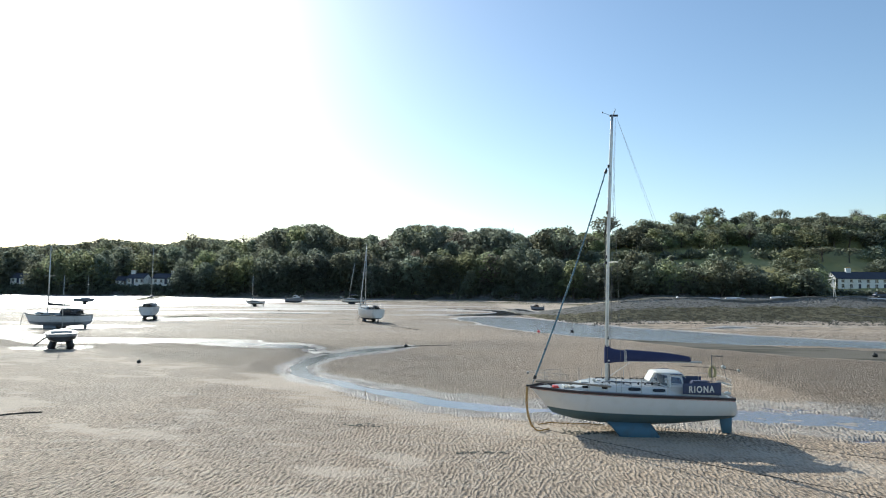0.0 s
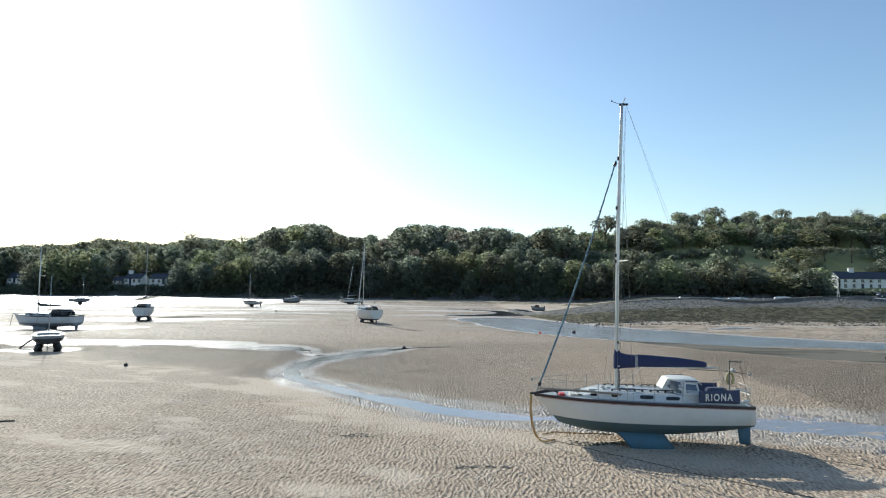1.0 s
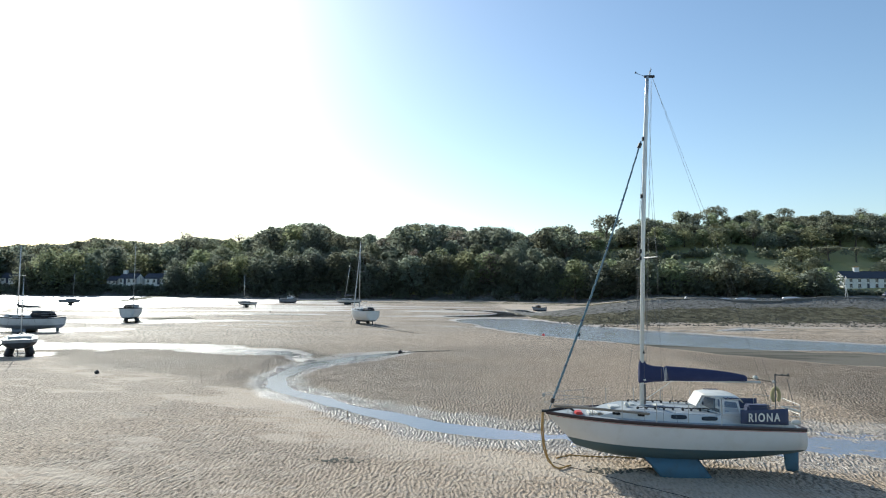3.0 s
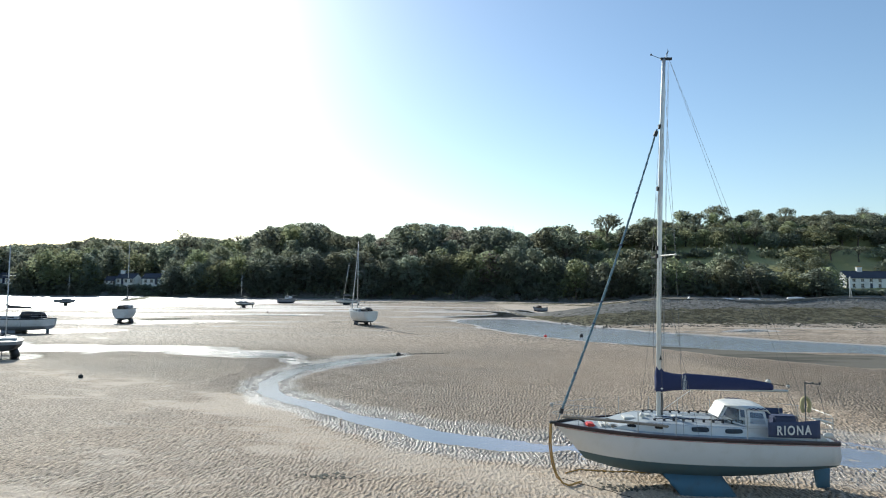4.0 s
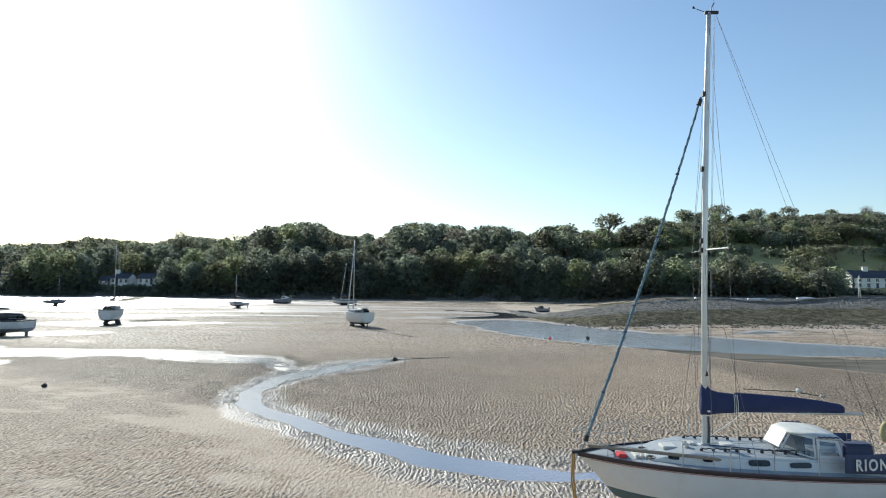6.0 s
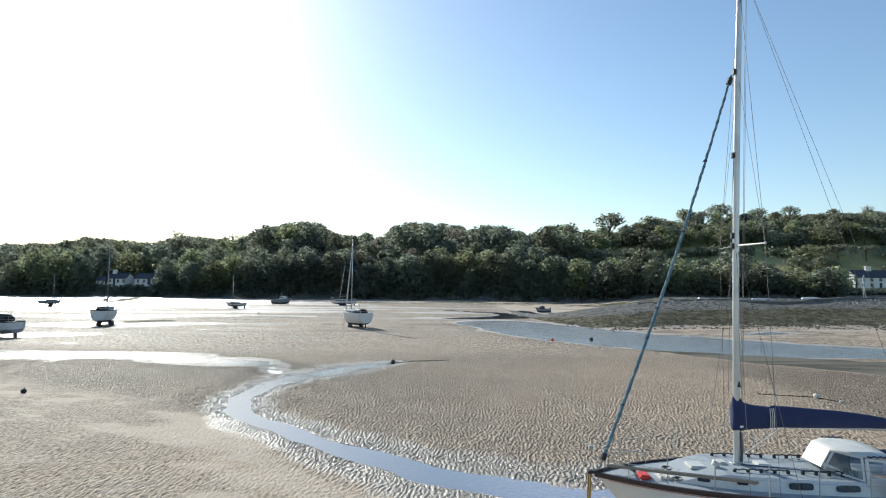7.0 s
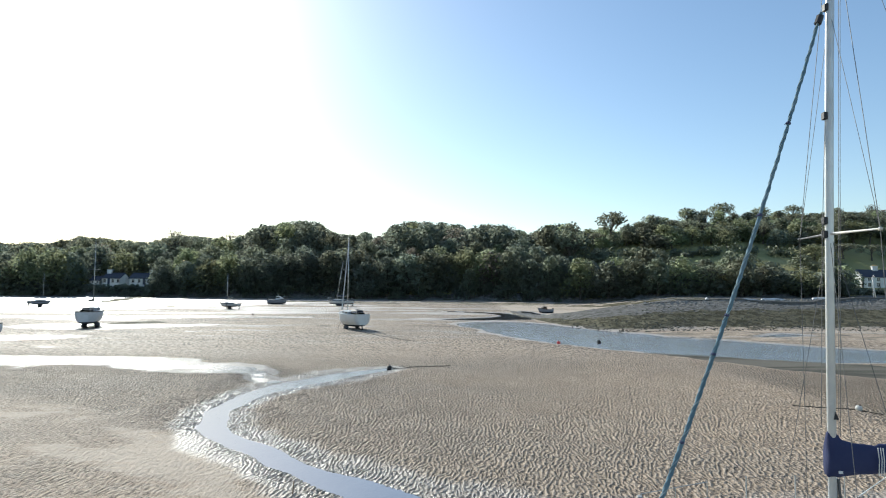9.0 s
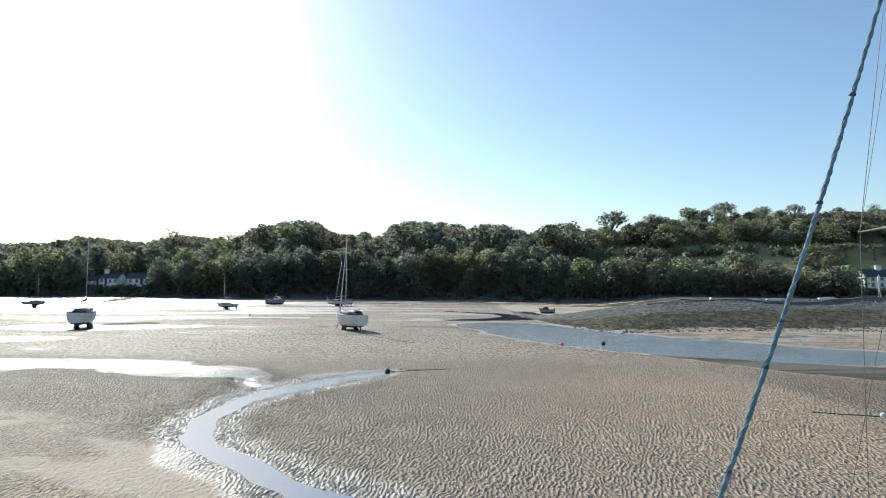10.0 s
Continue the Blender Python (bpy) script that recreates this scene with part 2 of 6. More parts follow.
    rough = mix_of(nt, math_of(nt, "MAXIMUM", math_of(nt, "MAXIMUM", stm, weedm), grassm), r, (0.8, 0.8, 0.8))
    nt.links.new(rough, bsdf.inputs["Roughness"])
    nt.links.new(math_of(nt, "MULTIPLY", math_of(nt, "ADD", ramp_of(nt, wetm, 0, 1, 0.0, 0.45, False), ramp_of(nt, attr("ripple"), 0.2, 0.9, 0.04, 0.14)), ramp_of(nt, math_of(nt, "MAXIMUM", mudm, math_of(nt, "MAXIMUM", stm, weedm)), 0, 1, 1.0, 0.4, False)), bsdf.inputs["Specular IOR Level"])
    ripm = math_of(nt, "MULTIPLY", attr("ripple"), 1.0)
    n1 = bump_of(nt, far_rip, 0.1, math_of(nt, "MULTIPLY", ripm, beyond), bump_of(nt, near_rip, 0.18, math_of(nt, "MULTIPLY", ripm, ramp_of(nt, beyond, 0, 1, 1, 0, False))))
    n2 = bump_of(nt, speck, 0.02, 0.8, bump_of(nt, pit, 0.15, 0.8, n1))
    n3 = bump_of(nt, stones.outputs["Distance"], 0.25, math_of(nt, "MULTIPLY", stm, 0.8), n2)
    n4 = bump_of(nt, tuft, 0.5, math_of(nt, "MULTIPLY", weedm, 0.8), n3)
    nt.links.new(n4, bsdf.inputs["Normal"])
    return m


def water_material():
    m, nt, bsdf = nodes_of("shallow_water")
    nt.nodes.remove(bsdf)
    vec = mapped(nt, (1, 1, 1))
    small = noise_of(nt, vec, 7.0, 3, 0.6, 0.6)
    swell = noise_of(nt, vec, 0.7, 3, 0.5, 0.3)
    clear = nt.nodes.new("ShaderNodeBsdfTransparent")
    clear.inputs[0].default_value = (0.60, 0.60, 0.60, 1)
    gloss = nt.nodes.new("ShaderNodeBsdfGlossy")
    # the open river and the broad left pools are ruffled by the wind, the creek and the inlet lie calm
    split = nt.nodes.new("ShaderNodeSeparateXYZ")
    nt.links.new(nt.nodes.new("ShaderNodeNewGeometry").outputs["Position"], split.inputs[0])
    river = math_of(nt, "MULTIPLY", math_of(nt, "MULTIPLY", ramp_of(nt, split.outputs[1], 36, 42), ramp_of(nt, split.outputs[1], 99, 95)), ramp_of(nt, split.outputs[0], -2.5, 0.5))
    ruffled = math_of(nt, "MAXIMUM", river, ramp_of(nt, split.outputs[0], -10.5, -15))
    gust = ramp_of(nt, noise_of(nt, vec, 0.35, 3), 0.3, 0.7, 0.8, 1.15)
    open_reach = math_of(nt, "MULTIPLY", ramp_of(nt, split.outputs[1], 100, 130, 0.0, 0.24), ramp_of(nt, split.outputs[0], 0, -14))
    upper = math_of(nt, "MULTIPLY", ramp_of(nt, split.outputs[1], 94, 99), ramp_of(nt, split.outputs[0], -3, 0))
    calm = math_of(nt, "MULTIPLY", math_of(nt, "ADD", ramp_of(nt, ruffled, 0, 1, 0.035, 0.21, False), ramp_of(nt, upper, 0, 1, 0.0, 0.12, False)), gust)
    nt.links.new(math_of(nt, "ADD", calm, open_reach), gloss.inputs["Roughness"])
    riffle = math_of(nt, "MULTIPLY", ramp_of(nt, split.outputs[0], -0.5, 4, 0, 0.8), ramp_of(nt, split.outputs[1], 40, 32))
    n = bump_of(nt, small, 0.03, ramp_of(nt, math_of(nt, "MAXIMUM", ruffled, riffle), 0, 1, 0.16, 0.6, False), bump_of(nt, swell, 0.05, ramp_of(nt, ruffled, 0, 1, 0.12, 0.4, False)))
    nt.links.new(n, gloss.inputs["Normal"])
    fres = nt.nodes.new("ShaderNodeFresnel")
    fres.inputs["IOR"].default_value = 1.34
    nt.links.new(n, fres.inputs["Normal"])
    # fine silt carried by the moving water
    silt = nt.nodes.new("ShaderNodeBsdfDiffuse")
    silt.inputs[0].default_value = (0.36, 0.34, 0.31, 1)
    body = nt.nodes.new("ShaderNodeMixShader")
    nt.links.new(ramp_of(nt, math_of(nt, "MAXIMUM", river, upper), 0, 1, 0.14, 0.45, False), body.inputs[0])
    nt.links.new(clear.outputs[0], body.inputs[1])
    nt.links.new(silt.outputs[0], body.inputs[2])
    # the gloss colour dims and tints the reflected sky, stretch by stretch
    nt.links.new(mix_of(nt, river, mix_of(nt, ruffled, mix_of(nt, riffle, (0.45, 0.42, 0.41), (0.80, 0.66, 0.62)), (0.56, 0.53, 0.505)), (0.86, 0.76, 0.68)), gloss.inputs["Color"])
    mx = nt.nodes.new("ShaderNodeMixShader")
    nt.links.new(fres.outputs[0], mx.inputs[0])
    nt.links.new(body.outputs[0], mx.inputs[1])
    nt.links.new(gloss.outputs[0], mx.inputs[2])
    nt.links.new(mx.outputs[0], nt.nodes["Material Output"].inputs[0])
    return m


# ---- building helpers ----
def part(name, bm, material, parent=None, label="", smooth=False):
    """Links a bmesh as one mesh object under a thing or under a part."""
    me = bpy.data.meshes.new(name)
    bmesh.ops.recalc_face_normals(bm, faces=bm.faces[:])
    bm.to_mesh(me)
    bm.free()
    me.materials.append(material)
    if smooth:
        for p in me.polygons:
            p.use_smooth = True
    ob = new(name, me)
    ob.parent = parent
    if label:
        ob["label"] = label
    return ob


def share(name, me, parent, m):
    ob = new(name, me)
    ob.parent = parent
    ob.matrix_basis = m
    return ob


def thing(name, m, label, category, group="", kind=""):
    ob = new(name)
    ob.matrix_basis = m
    return tagged(ob, label, category, group, kind)


def box(bm, x0, x1, y0, y1, z0, z1, bevel=0.0, m=None):
    r = bmesh.ops.create_cube(bm, size=1.0)
    vs = r["verts"]
    for v in vs:
        v.co = Vector(((x0 + x1) / 2 + v.co.x * (x1 - x0), (y0 + y1) / 2 + v.co.y * (y1 - y0), (z0 + z1) / 2 + v.co.z * (z1 - z0)))
    if bevel:
        es = {e for v in vs for e in v.link_edges}
        out = bmesh.ops.bevel(bm, geom=list(es), offset=bevel, segments=2, affect="EDGES")
        vs = list({v for f in out["faces"] for v in f.verts} | {v for v in vs if v.is_valid})
    if m is not None:
        bmesh.ops.transform(bm, matrix=m, verts=vs)
    return vs


def tube(bm, pts, radius, n=8, caps=True):
    """A tube along points; radius: one number or one for each point."""
    pts = [Vector(p) for p in pts]
    rads = radius if isinstance(radius, (list, tuple)) else [radius] * len(pts)
    rings = []
    side = None
    for i, p in enumerate(pts):
        d = (pts[min(i + 1, len(pts) - 1)] - pts[max(i - 1, 0)]).normalized()
        if side is None:
            side = d.orthogonal().normalized()
        side = (side - d * side.dot(d)).normalized()
        up = d.cross(side)
        rings.append([bm.verts.new(p + rads[i] * (math.cos(2 * math.pi * k / n) * side + math.sin(2 * math.pi * k / n) * up)) for k in range(n)])
    for a, b in zip(rings, rings[1:]):
        for k in range(n):
            bm.faces.new((a[k], a[(k + 1) % n], b[(k + 1) % n], b[k]))
    if caps:
        bm.faces.new(rings[0][::-1])
        bm.faces.new(rings[-1])


def prism(bm, poly, axis, a, b):
    """A polygon of (p, q) pairs pushed from a to b along an axis: y takes (x, z), x takes (y, z), z takes (x, y)."""
    put = {"y": lambda p, s: (p[0], s, p[1]), "x": lambda p, s: (s, p[0], p[1]), "z": lambda p, s: (p[0], p[1], s)}[axis]
    A = [bm.verts.new(put(p, a)) for p in poly]
    B = [bm.verts.new(put(p, b)) for p in poly]
    bm.faces.new(A)
    bm.faces.new(B[::-1])
    for i in range(len(poly)):
        j = (i + 1) % len(poly)
        bm.faces.new((A[i], B[i], B[j], A[j]))


def ball(bm, c, r, sx=1, sy=1, sz=1, seg=14):
    out = bmesh.ops.create_uvsphere(bm, u_segments=seg, v_segments=max(6, seg // 2), radius=r)
    bmesh.ops.transform(bm, matrix=Matrix.Translation(c) @ Matrix.Diagonal((sx, sy, sz, 1)), verts=out["verts"])


def skin(bm, rows, close=False):
    """Faces between rows of points of equal length."""
    vs = [[bm.verts.new(p) for p in r] for r in rows]
    for a, b in zip(vs, vs[1:]):
        n = len(a)
        for k in range(n if close else n - 1):
            j = (k + 1) % n
            try:
                bm.faces.new((a[k], a[j], b[j], b[k]))
            except ValueError:
                pass
    return vs


# ---- lie of the land ----
def lattice(ix, iy, seed):
    h = (ix.astype(np.int64) * 374761393 + iy.astype(np.int64) * 668265263 + seed * 982451653) & 0x7FFFFFFF
    h = ((h ^ (h >> 13)) * 1274126177) & 0x7FFFFFFF
    return ((h ^ (h >> 16)) & 0xFFFF) / 65535.0


def value_noise(x, y, seed=0):
    x, y = np.asarray(x, float), np.asarray(y, float)
    ix, iy = np.floor(x), np.floor(y)
    fx, fy = x - ix, y - iy
    fx, fy = fx * fx * (3 - 2 * fx), fy * fy * (3 - 2 * fy)
    a, b = lattice(ix, iy, seed), lattice(ix + 1, iy, seed)
    c, d = lattice(ix, iy + 1, seed), lattice(ix + 1, iy + 1, seed)
    return (a * (1 - fx) + b * fx) * (1 - fy) + (c * (1 - fx) + d * fx) * fy


def fbm(x, y, seed=0, octaves=3):
    out, amp, tot = 0, 1.0, 0
    for k in range(octaves):
        out = out + amp * value_noise(x * 2 ** k, y * 2 ** k, seed + k)
        tot += amp
        amp *= 0.5
    return out / tot


def step(v, lo, hi):
    u = np.clip((v - lo) / (hi - lo), 0, 1)
    return u * u * (3 - 2 * u)


def along(x, y, line):
    """Distance from a polyline of (x, y, half width), in half widths; below 1 is inside."""
    best = np.full(np.shape(x), 1e9)
    for (x0, y0, w0), (x1, y1, w1) in zip(line, line[1:]):
        dx, dy = x1 - x0, y1 - y0
        u = np.clip(((x - x0) * dx + (y - y0) * dy) / (dx * dx + dy * dy), 0, 1)
        d = np.hypot(x - x0 - u * dx, y - y0 - u * dy) / (w0 + u * (w1 - w0))
        best = np.minimum(best, d)
    return best


CREEK = [(-3.7, 50.0, 0.45), (-6.1, 47.4, 0.9), (-8.4, 43.8, 0.8), (-9.5, 41.0, 0.55), (-9.58, 37.65, 0.58), (-8.72, 35.0, 0.58), (-6.92, 32.55, 0.63),
         (-4.93, 30.57, 0.70), (-2.57, 28.65, 0.78), (-0.42, 27.0, 0.88), (2.0, 25.8, 0.9), (5.0, 25.4, 0.88), (9.0, 25.3, 1.15), (12.8, 25.3, 1.35),
         (16.8, 24.1, 1.6), (22.0, 22.4, 1.9), (34.0, 19.0, 1.7), (60.0, 14.0, 2.0)]
POOL = [(-90.0, 64.0, 2.5), (-46.0, 57.5, 1.6), (-33.5, 51.0, 1.7), (-25.0, 51.2, 1.6), (-18.0, 50.6, 1.5), (-12.6, 48.6, 1.3), (-9.2, 45.4, 0.8)]
RIVER = [(5.6, 90.5, 4.0), (7.5, 90.0, 6.3), (10.0, 84.5, 6.8), (14.0, 76.0, 7.6), (18.3, 68.5, 7.6), (22.7, 65.8, 7.5), (29.0, 61.8, 6.5), (36.0, 59.5, 4.4),
         (45.0, 55.5, 3.4), (60.0, 50.0, 3.2), (110.0, 38.0, 4.0)]
INLET = [(0.5, 99.5, 1.2), (5.0, 101.8, 2.3), (9.0, 104.0, 2.6), (10.4, 108.5, 1.6), (10.8, 114.0, 1.5), (9.5, 118.3, 1.5), (5.0, 121.5, 1.1), (0.0, 126.0, 0.8)]
BACKWATER = [(9.0, 103.2, 2.2), (13.0, 105.0, 2.2), (15.0, 109.0, 1.8), (15.6, 117.0, 1.6), (15.0, 127.0, 1.0)]
FLAT = [(17.0, 60.5, 1.0), (21.0, 56.0, 2.2), (27.0, 51.0, 3.4), (37.0, 46.5, 5.0), (70.0, 38.0, 7.0)]
SCOURS = [[(0.0, 125.0, 0.6), (-26.0, 127.0, 0.6)],
          [(-47.0, 80.5, 2.0), (-40.0, 79.5, 2.8), (-31.0, 83.0, 1.4)], [(-54.0, 63.5, 1.5), (-44.0, 64.0, 2.0), (-37.0, 67.0, 1.4)],
          [(-33.0, 45.0, 0.8), (-29.6, 45.6, 1.0)], [(14.6, 20.9, 0.22), (17.5, 20.3, 0.25)],
          [(-100.0, 92.0, 2.2), (-60.0, 96.0, 2.0), (-22.0, 101.0, 1.0)], [(34.0, 76.0, 0.6), (39.0, 79.0, 1.6)]]
BARS = [[(-83.0, 150.0, 1.6), (-90.0, 172.0, 2.2), (-98.0, 196.0, 2.6)], [(-109.0, 144.0, 1.4), (-103.0, 146.0, 1.4)], [(-44.0, 170.0, 2.2), (-35.0, 172.0, 3.0), (-24.0, 175.0, 1.4)],
        [(-66.0, 118.0, 0.5), (-58.0, 120.0, 0.6)], [(-61.0, 131.0, 0.7), (-50.0, 133.0, 0.5)],
        [(-40.6, 84.6, 2.0), (-38.3, 86.4, 1.6)]]
BANK_X = [-400, -60, -20, 0, 9, 12.6, 14.6, 17.4, 20, 23, 27, 40, 72, 200, 600]
BANK_Y = [197, 196, 194, 188, 150, 103, 91, 84.5, 81.5, 82, 84, 86.5, 88, 86, 86]
SHORE_X = [-600, -60, 0, 25, 60, 110, 200, 600]
SHORE_Y = [200, 199, 197, 188, 170, 164, 160, 150]
RIDGE_X = [-600, -250, -130, -100, -60, 0, 60, 110, 160, 300, 800]
RIDGE_Z = [8, 8, 9, 12, 17, 17, 19, 26, 30, 33, 33]
DEEP_X = [-600, -60, 40, 140, 600]
DEEP_Y = [80, 70, 78, 102, 120]


def shore(x):
    return np.interp(x, SHORE_X, SHORE_Y)


def lie(x, y):
    """Height of the land without its ripples, and how wet, muddy, stony, weedy and grassy it is."""
    x, y = np.asarray(x, float), np.asarray(y, float)
    wob = 1.4 * (fbm(x / 3.1, y / 3.1, 5) - 0.5)
    z = 0.06 * (fbm(x / 14, y / 14, 1, 4) - 0.5) + 0.03 * (fbm(x / 2.2, y / 2.2, 7) - 0.5)
    creek = along(x + 0.5 * wob, y + 0.5 * wob, CREEK)
    pool = along(x + 2 * wob, y + 2.2 * wob + 1.2 * (fbm(x / 9, y / 9, 9) - 0.5), POOL)
    river = along(x + wob, y + wob, RIVER)
    inlet = np.minimum(along(x + wob, y + wob, INLET), along(x + wob, y + wob, BACKWATER))
    cut = np.maximum(0.13 * (1 - step(creek, 0.45, 1.4)), np.interp(x, [4, 12], [0.058, 0.050]) * (1 - step(creek, 1.2, np.interp(x, [2, 10, 16], [3.4, 2.2, 1.7]))))
    cut = np.maximum(cut, np.interp(x, [-24, -14], [0.079, 0.074]) * (1 - step(pool, 0.5, 1.6)))
    cut = np.maximum(cut, 0.22 * (1 - step(river, 0.75, 1.18)))
    cut = np.maximum(cut, 0.35 * (1 - step(inlet, 0.4, 1.5)))
    near = np.minimum(np.minimum(creek, pool), np.minimum(np.where(river > 1, 1 + 4 * (river - 1), river), inlet))
    for s in SCOURS:
        d = along(x + wob, y + wob, s)
        cut = np.maximum(cut, 0.10 * (1 - step(d, 0.4, 1.5)))
        near = np.minimum(near, d)
    # the main channel below the far shore
    edge = np.interp(x, [-400, -85, -62, -52, -44, -34, -26, -15, 0, 30], [70, 100, 121, 134, 145, 160, 172, 184, 193, 199])
    bars = 14 * (fbm(x / 34, y / 9, 11, 3) - 0.5)
    far = step(y - edge + bars, -3, 8)
    cut = np.maximum(cut, 0.35 * far)
    # the lower creek runs thin over a sandy bed, broken by bars
    thin = step(x, 0.5, 5) * (1 - step(creek, 1.2, 1.8)) * (1 - step(y, 40, 50))
    cut = cut * (1 - 0.22 * thin)
    z = z - cut + thin * (0.010 + 0.17 * (fbm(x / 0.8, y / 0.4, 81, 4) - 0.5))
    # small sand bars that break the rims of the pools
    z = z + 0.05 * (fbm(x / 1.7, y / 0.55, 71, 3) - 0.5) * (1 - step(pool, 1.2, 2.2)) * step(-x, 8, 12)
    bar = np.full(np.shape(x), 9.0)
    for s in BARS:
        bar = np.minimum(bar, along(x + 1.5 * wob, y + 3 * wob, s))
    z = np.maximum(z, -0.16 + 0.28 * (1 - step(bar, 0.3, 1.2)))
    # the weedy bank and the shingle above it
    bank = y - np.interp(x, BANK_X, BANK_Y) + 8 * (fbm(x / 17, y / 12, 21) - 0.5)
    right = step(x, 10.5, 13.5)
    spit = np.interp(x, [12, 15.5, 20.5, 23.6, 27, 30.8, 40, 52, 62], [0.02, 0.10, 0.42, 0.56, 0.70, 0.82, 0.93, 0.98, 1.04])
    top = np.clip((bank + 1) / 15.5, 0, 1) ** 0.85 * (1 - (0.3 + 0.7 * (1 - step(x, 36, 60))) * step(bank, 16, 32))
    z = z + spit * 3.3 * top + 0.16 * right * step(bank, 0, 6) * (fbm(x / 1.6, y / 1.6, 23) - 0.3)
    # the land
    inland = y - shore(x) + 3 * (fbm(x / 11, y / 11, 31) - 0.5)
    ridge = np.interp(x, RIDGE_X, RIDGE_Z)
    deep = np.interp(x, DEEP_X, DEEP_Y)
    flat = np.where(x > 40, 14.0, 2.0)
    z = z + 2.2 * (1 - 0.6 * step(x, 26, 45)) * step(inland, 0, 2.5) + ridge * step(inland - flat, -deep * 0.15, deep) * step(inland, 0, 12)
    z = z + 3.0 * step(inland, 20, 60) * (fbm(x / 40, y / 40, 33) - 0.5)
    mud = 1 - step(along(x + wob, y + wob, FLAT), 0.7, 1.25)
    wet = np.clip(1.0 - step(near, 0.9, 2.1) * 0.95, 0, 1)
    wet = np.maximum(wet, 0.85 * (1 - step(creek, 1.0, 4.2)))
    strand = step(x, 16, 24) * step(bank, -18, -13) * (1 - step(bank, -4, 0))
    # the strand is toned darker with part of the mud colour
    mud = np.maximum(mud, 0.40 * strand)
    wet = np.maximum(wet, 0.1 * mud)
    mud = np.maximum(mud, 0.9 * (1 - step(creek, 0.6, 1.1)) * (1 - step(x, -1, 4)))
    # dark reflection beside the yacht in the pool, painted with the mud colour
    mud = np.maximum(mud, 1 - step(along(x + wob, y + wob, [(-41.0, 80.0, 1.6), (-38.0, 82.0, 1.5), (-34.0, 83.0, 1.2)]), 0.8, 1.2))
    wet = np.maximum(wet, np.clip(step(-x, 4, 34) * 0.25 * step(fbm(x / 16, y / 5, 41, 3), 0.34, 0.6), 0, 1) * step(y, 24, 40))
    wet = np.maximum(wet, 0.75 * step(fbm(x / 30, y / 6, 44, 3), 0.5, 0.66) * step(y, 80, 110) * (1 - right * step(bank, -3, 3)))
    mud = np.maximum(mud, 0.8 * (1 - step(inlet, 0.9, 1.9)))
    shoreweed = step(fbm(x / 22, y / 2.2, 61, 4), 0.50, 0.56) * step(y - shore(x), -48, -30) * (1 - step(y - shore(x), -3, 0)) * (1 - far)
    weed = right * step(bank, -2, 2) * (1 - step(bank, 6, 11))
    weed = np.maximum(np.maximum(weed, 0.9 * shoreweed), 1 - step(bar, 0.8, 1.2))
    stone = right * step(bank, 4, 9) * (1 - (1 - step(x, 36, 60)) * step(bank, 20, 30))
    grass = step(inland, 2.5, 5)
    stone = np.maximum(stone, step(inland, -6, -1)) * (1 - grass)
    flatness = (1 - step(inland, -30, -5)) * (1 - right * step(bank, -6, 2)) * step(near, 0.3, 0.8) * (1 + 0.5 * (1 - step(near, 1.3, 3.0)))
    smooth = step(fbm(x / 2.6 + 0.25 * y, y / 1.3, 51, 5), 0.50, 0.74) * (1 - step(x, -1.5, 1.0)) * (1 - step(y - np.interp(x, [-30, -9, -4, 4, 40], [46, 34, 28, 24, 18]), -2.0, 1.5))
    levee = 1 - step(y - np.interp(x, [-30, -9, -4, 4, 12, 40], [46, 34, 28, 24, 20, 8]), -2.5, 1.0)
    flatness = flatness * (1 - 0.3 * strand) * (1 - 0.85 * smooth) * (1 - 0.85 * mud) * (1 - 0.42 * levee) * (1 - 0.7 * levee * step(creek, 2.4, 3.2) * (1 - step(creek + 3 * (fbm(x / 4, y / 2, 53) - 0.5), 4.2, 6.5)))
    return z, np.clip(wet, 0, 1), mud, stone, weed, grass, flatness


def height_at(x, y):
    return float(lie(np.array([x]), np.array([y]))[0][0])


def spaced(lo, hi, fine, growth, end_lo, end_hi):
    mid = list(np.arange(lo, hi, fine))
    up, s, v = [], fine, hi
    while v < end_hi:
        up.append(v)
        s *= growth
        v += s
    down, s, v = [], fine, lo
    while v > end_lo:
        s *= growth
        v -= s
        down.append(v)
    return np.array(down[::-1] + mid + up + [end_hi])


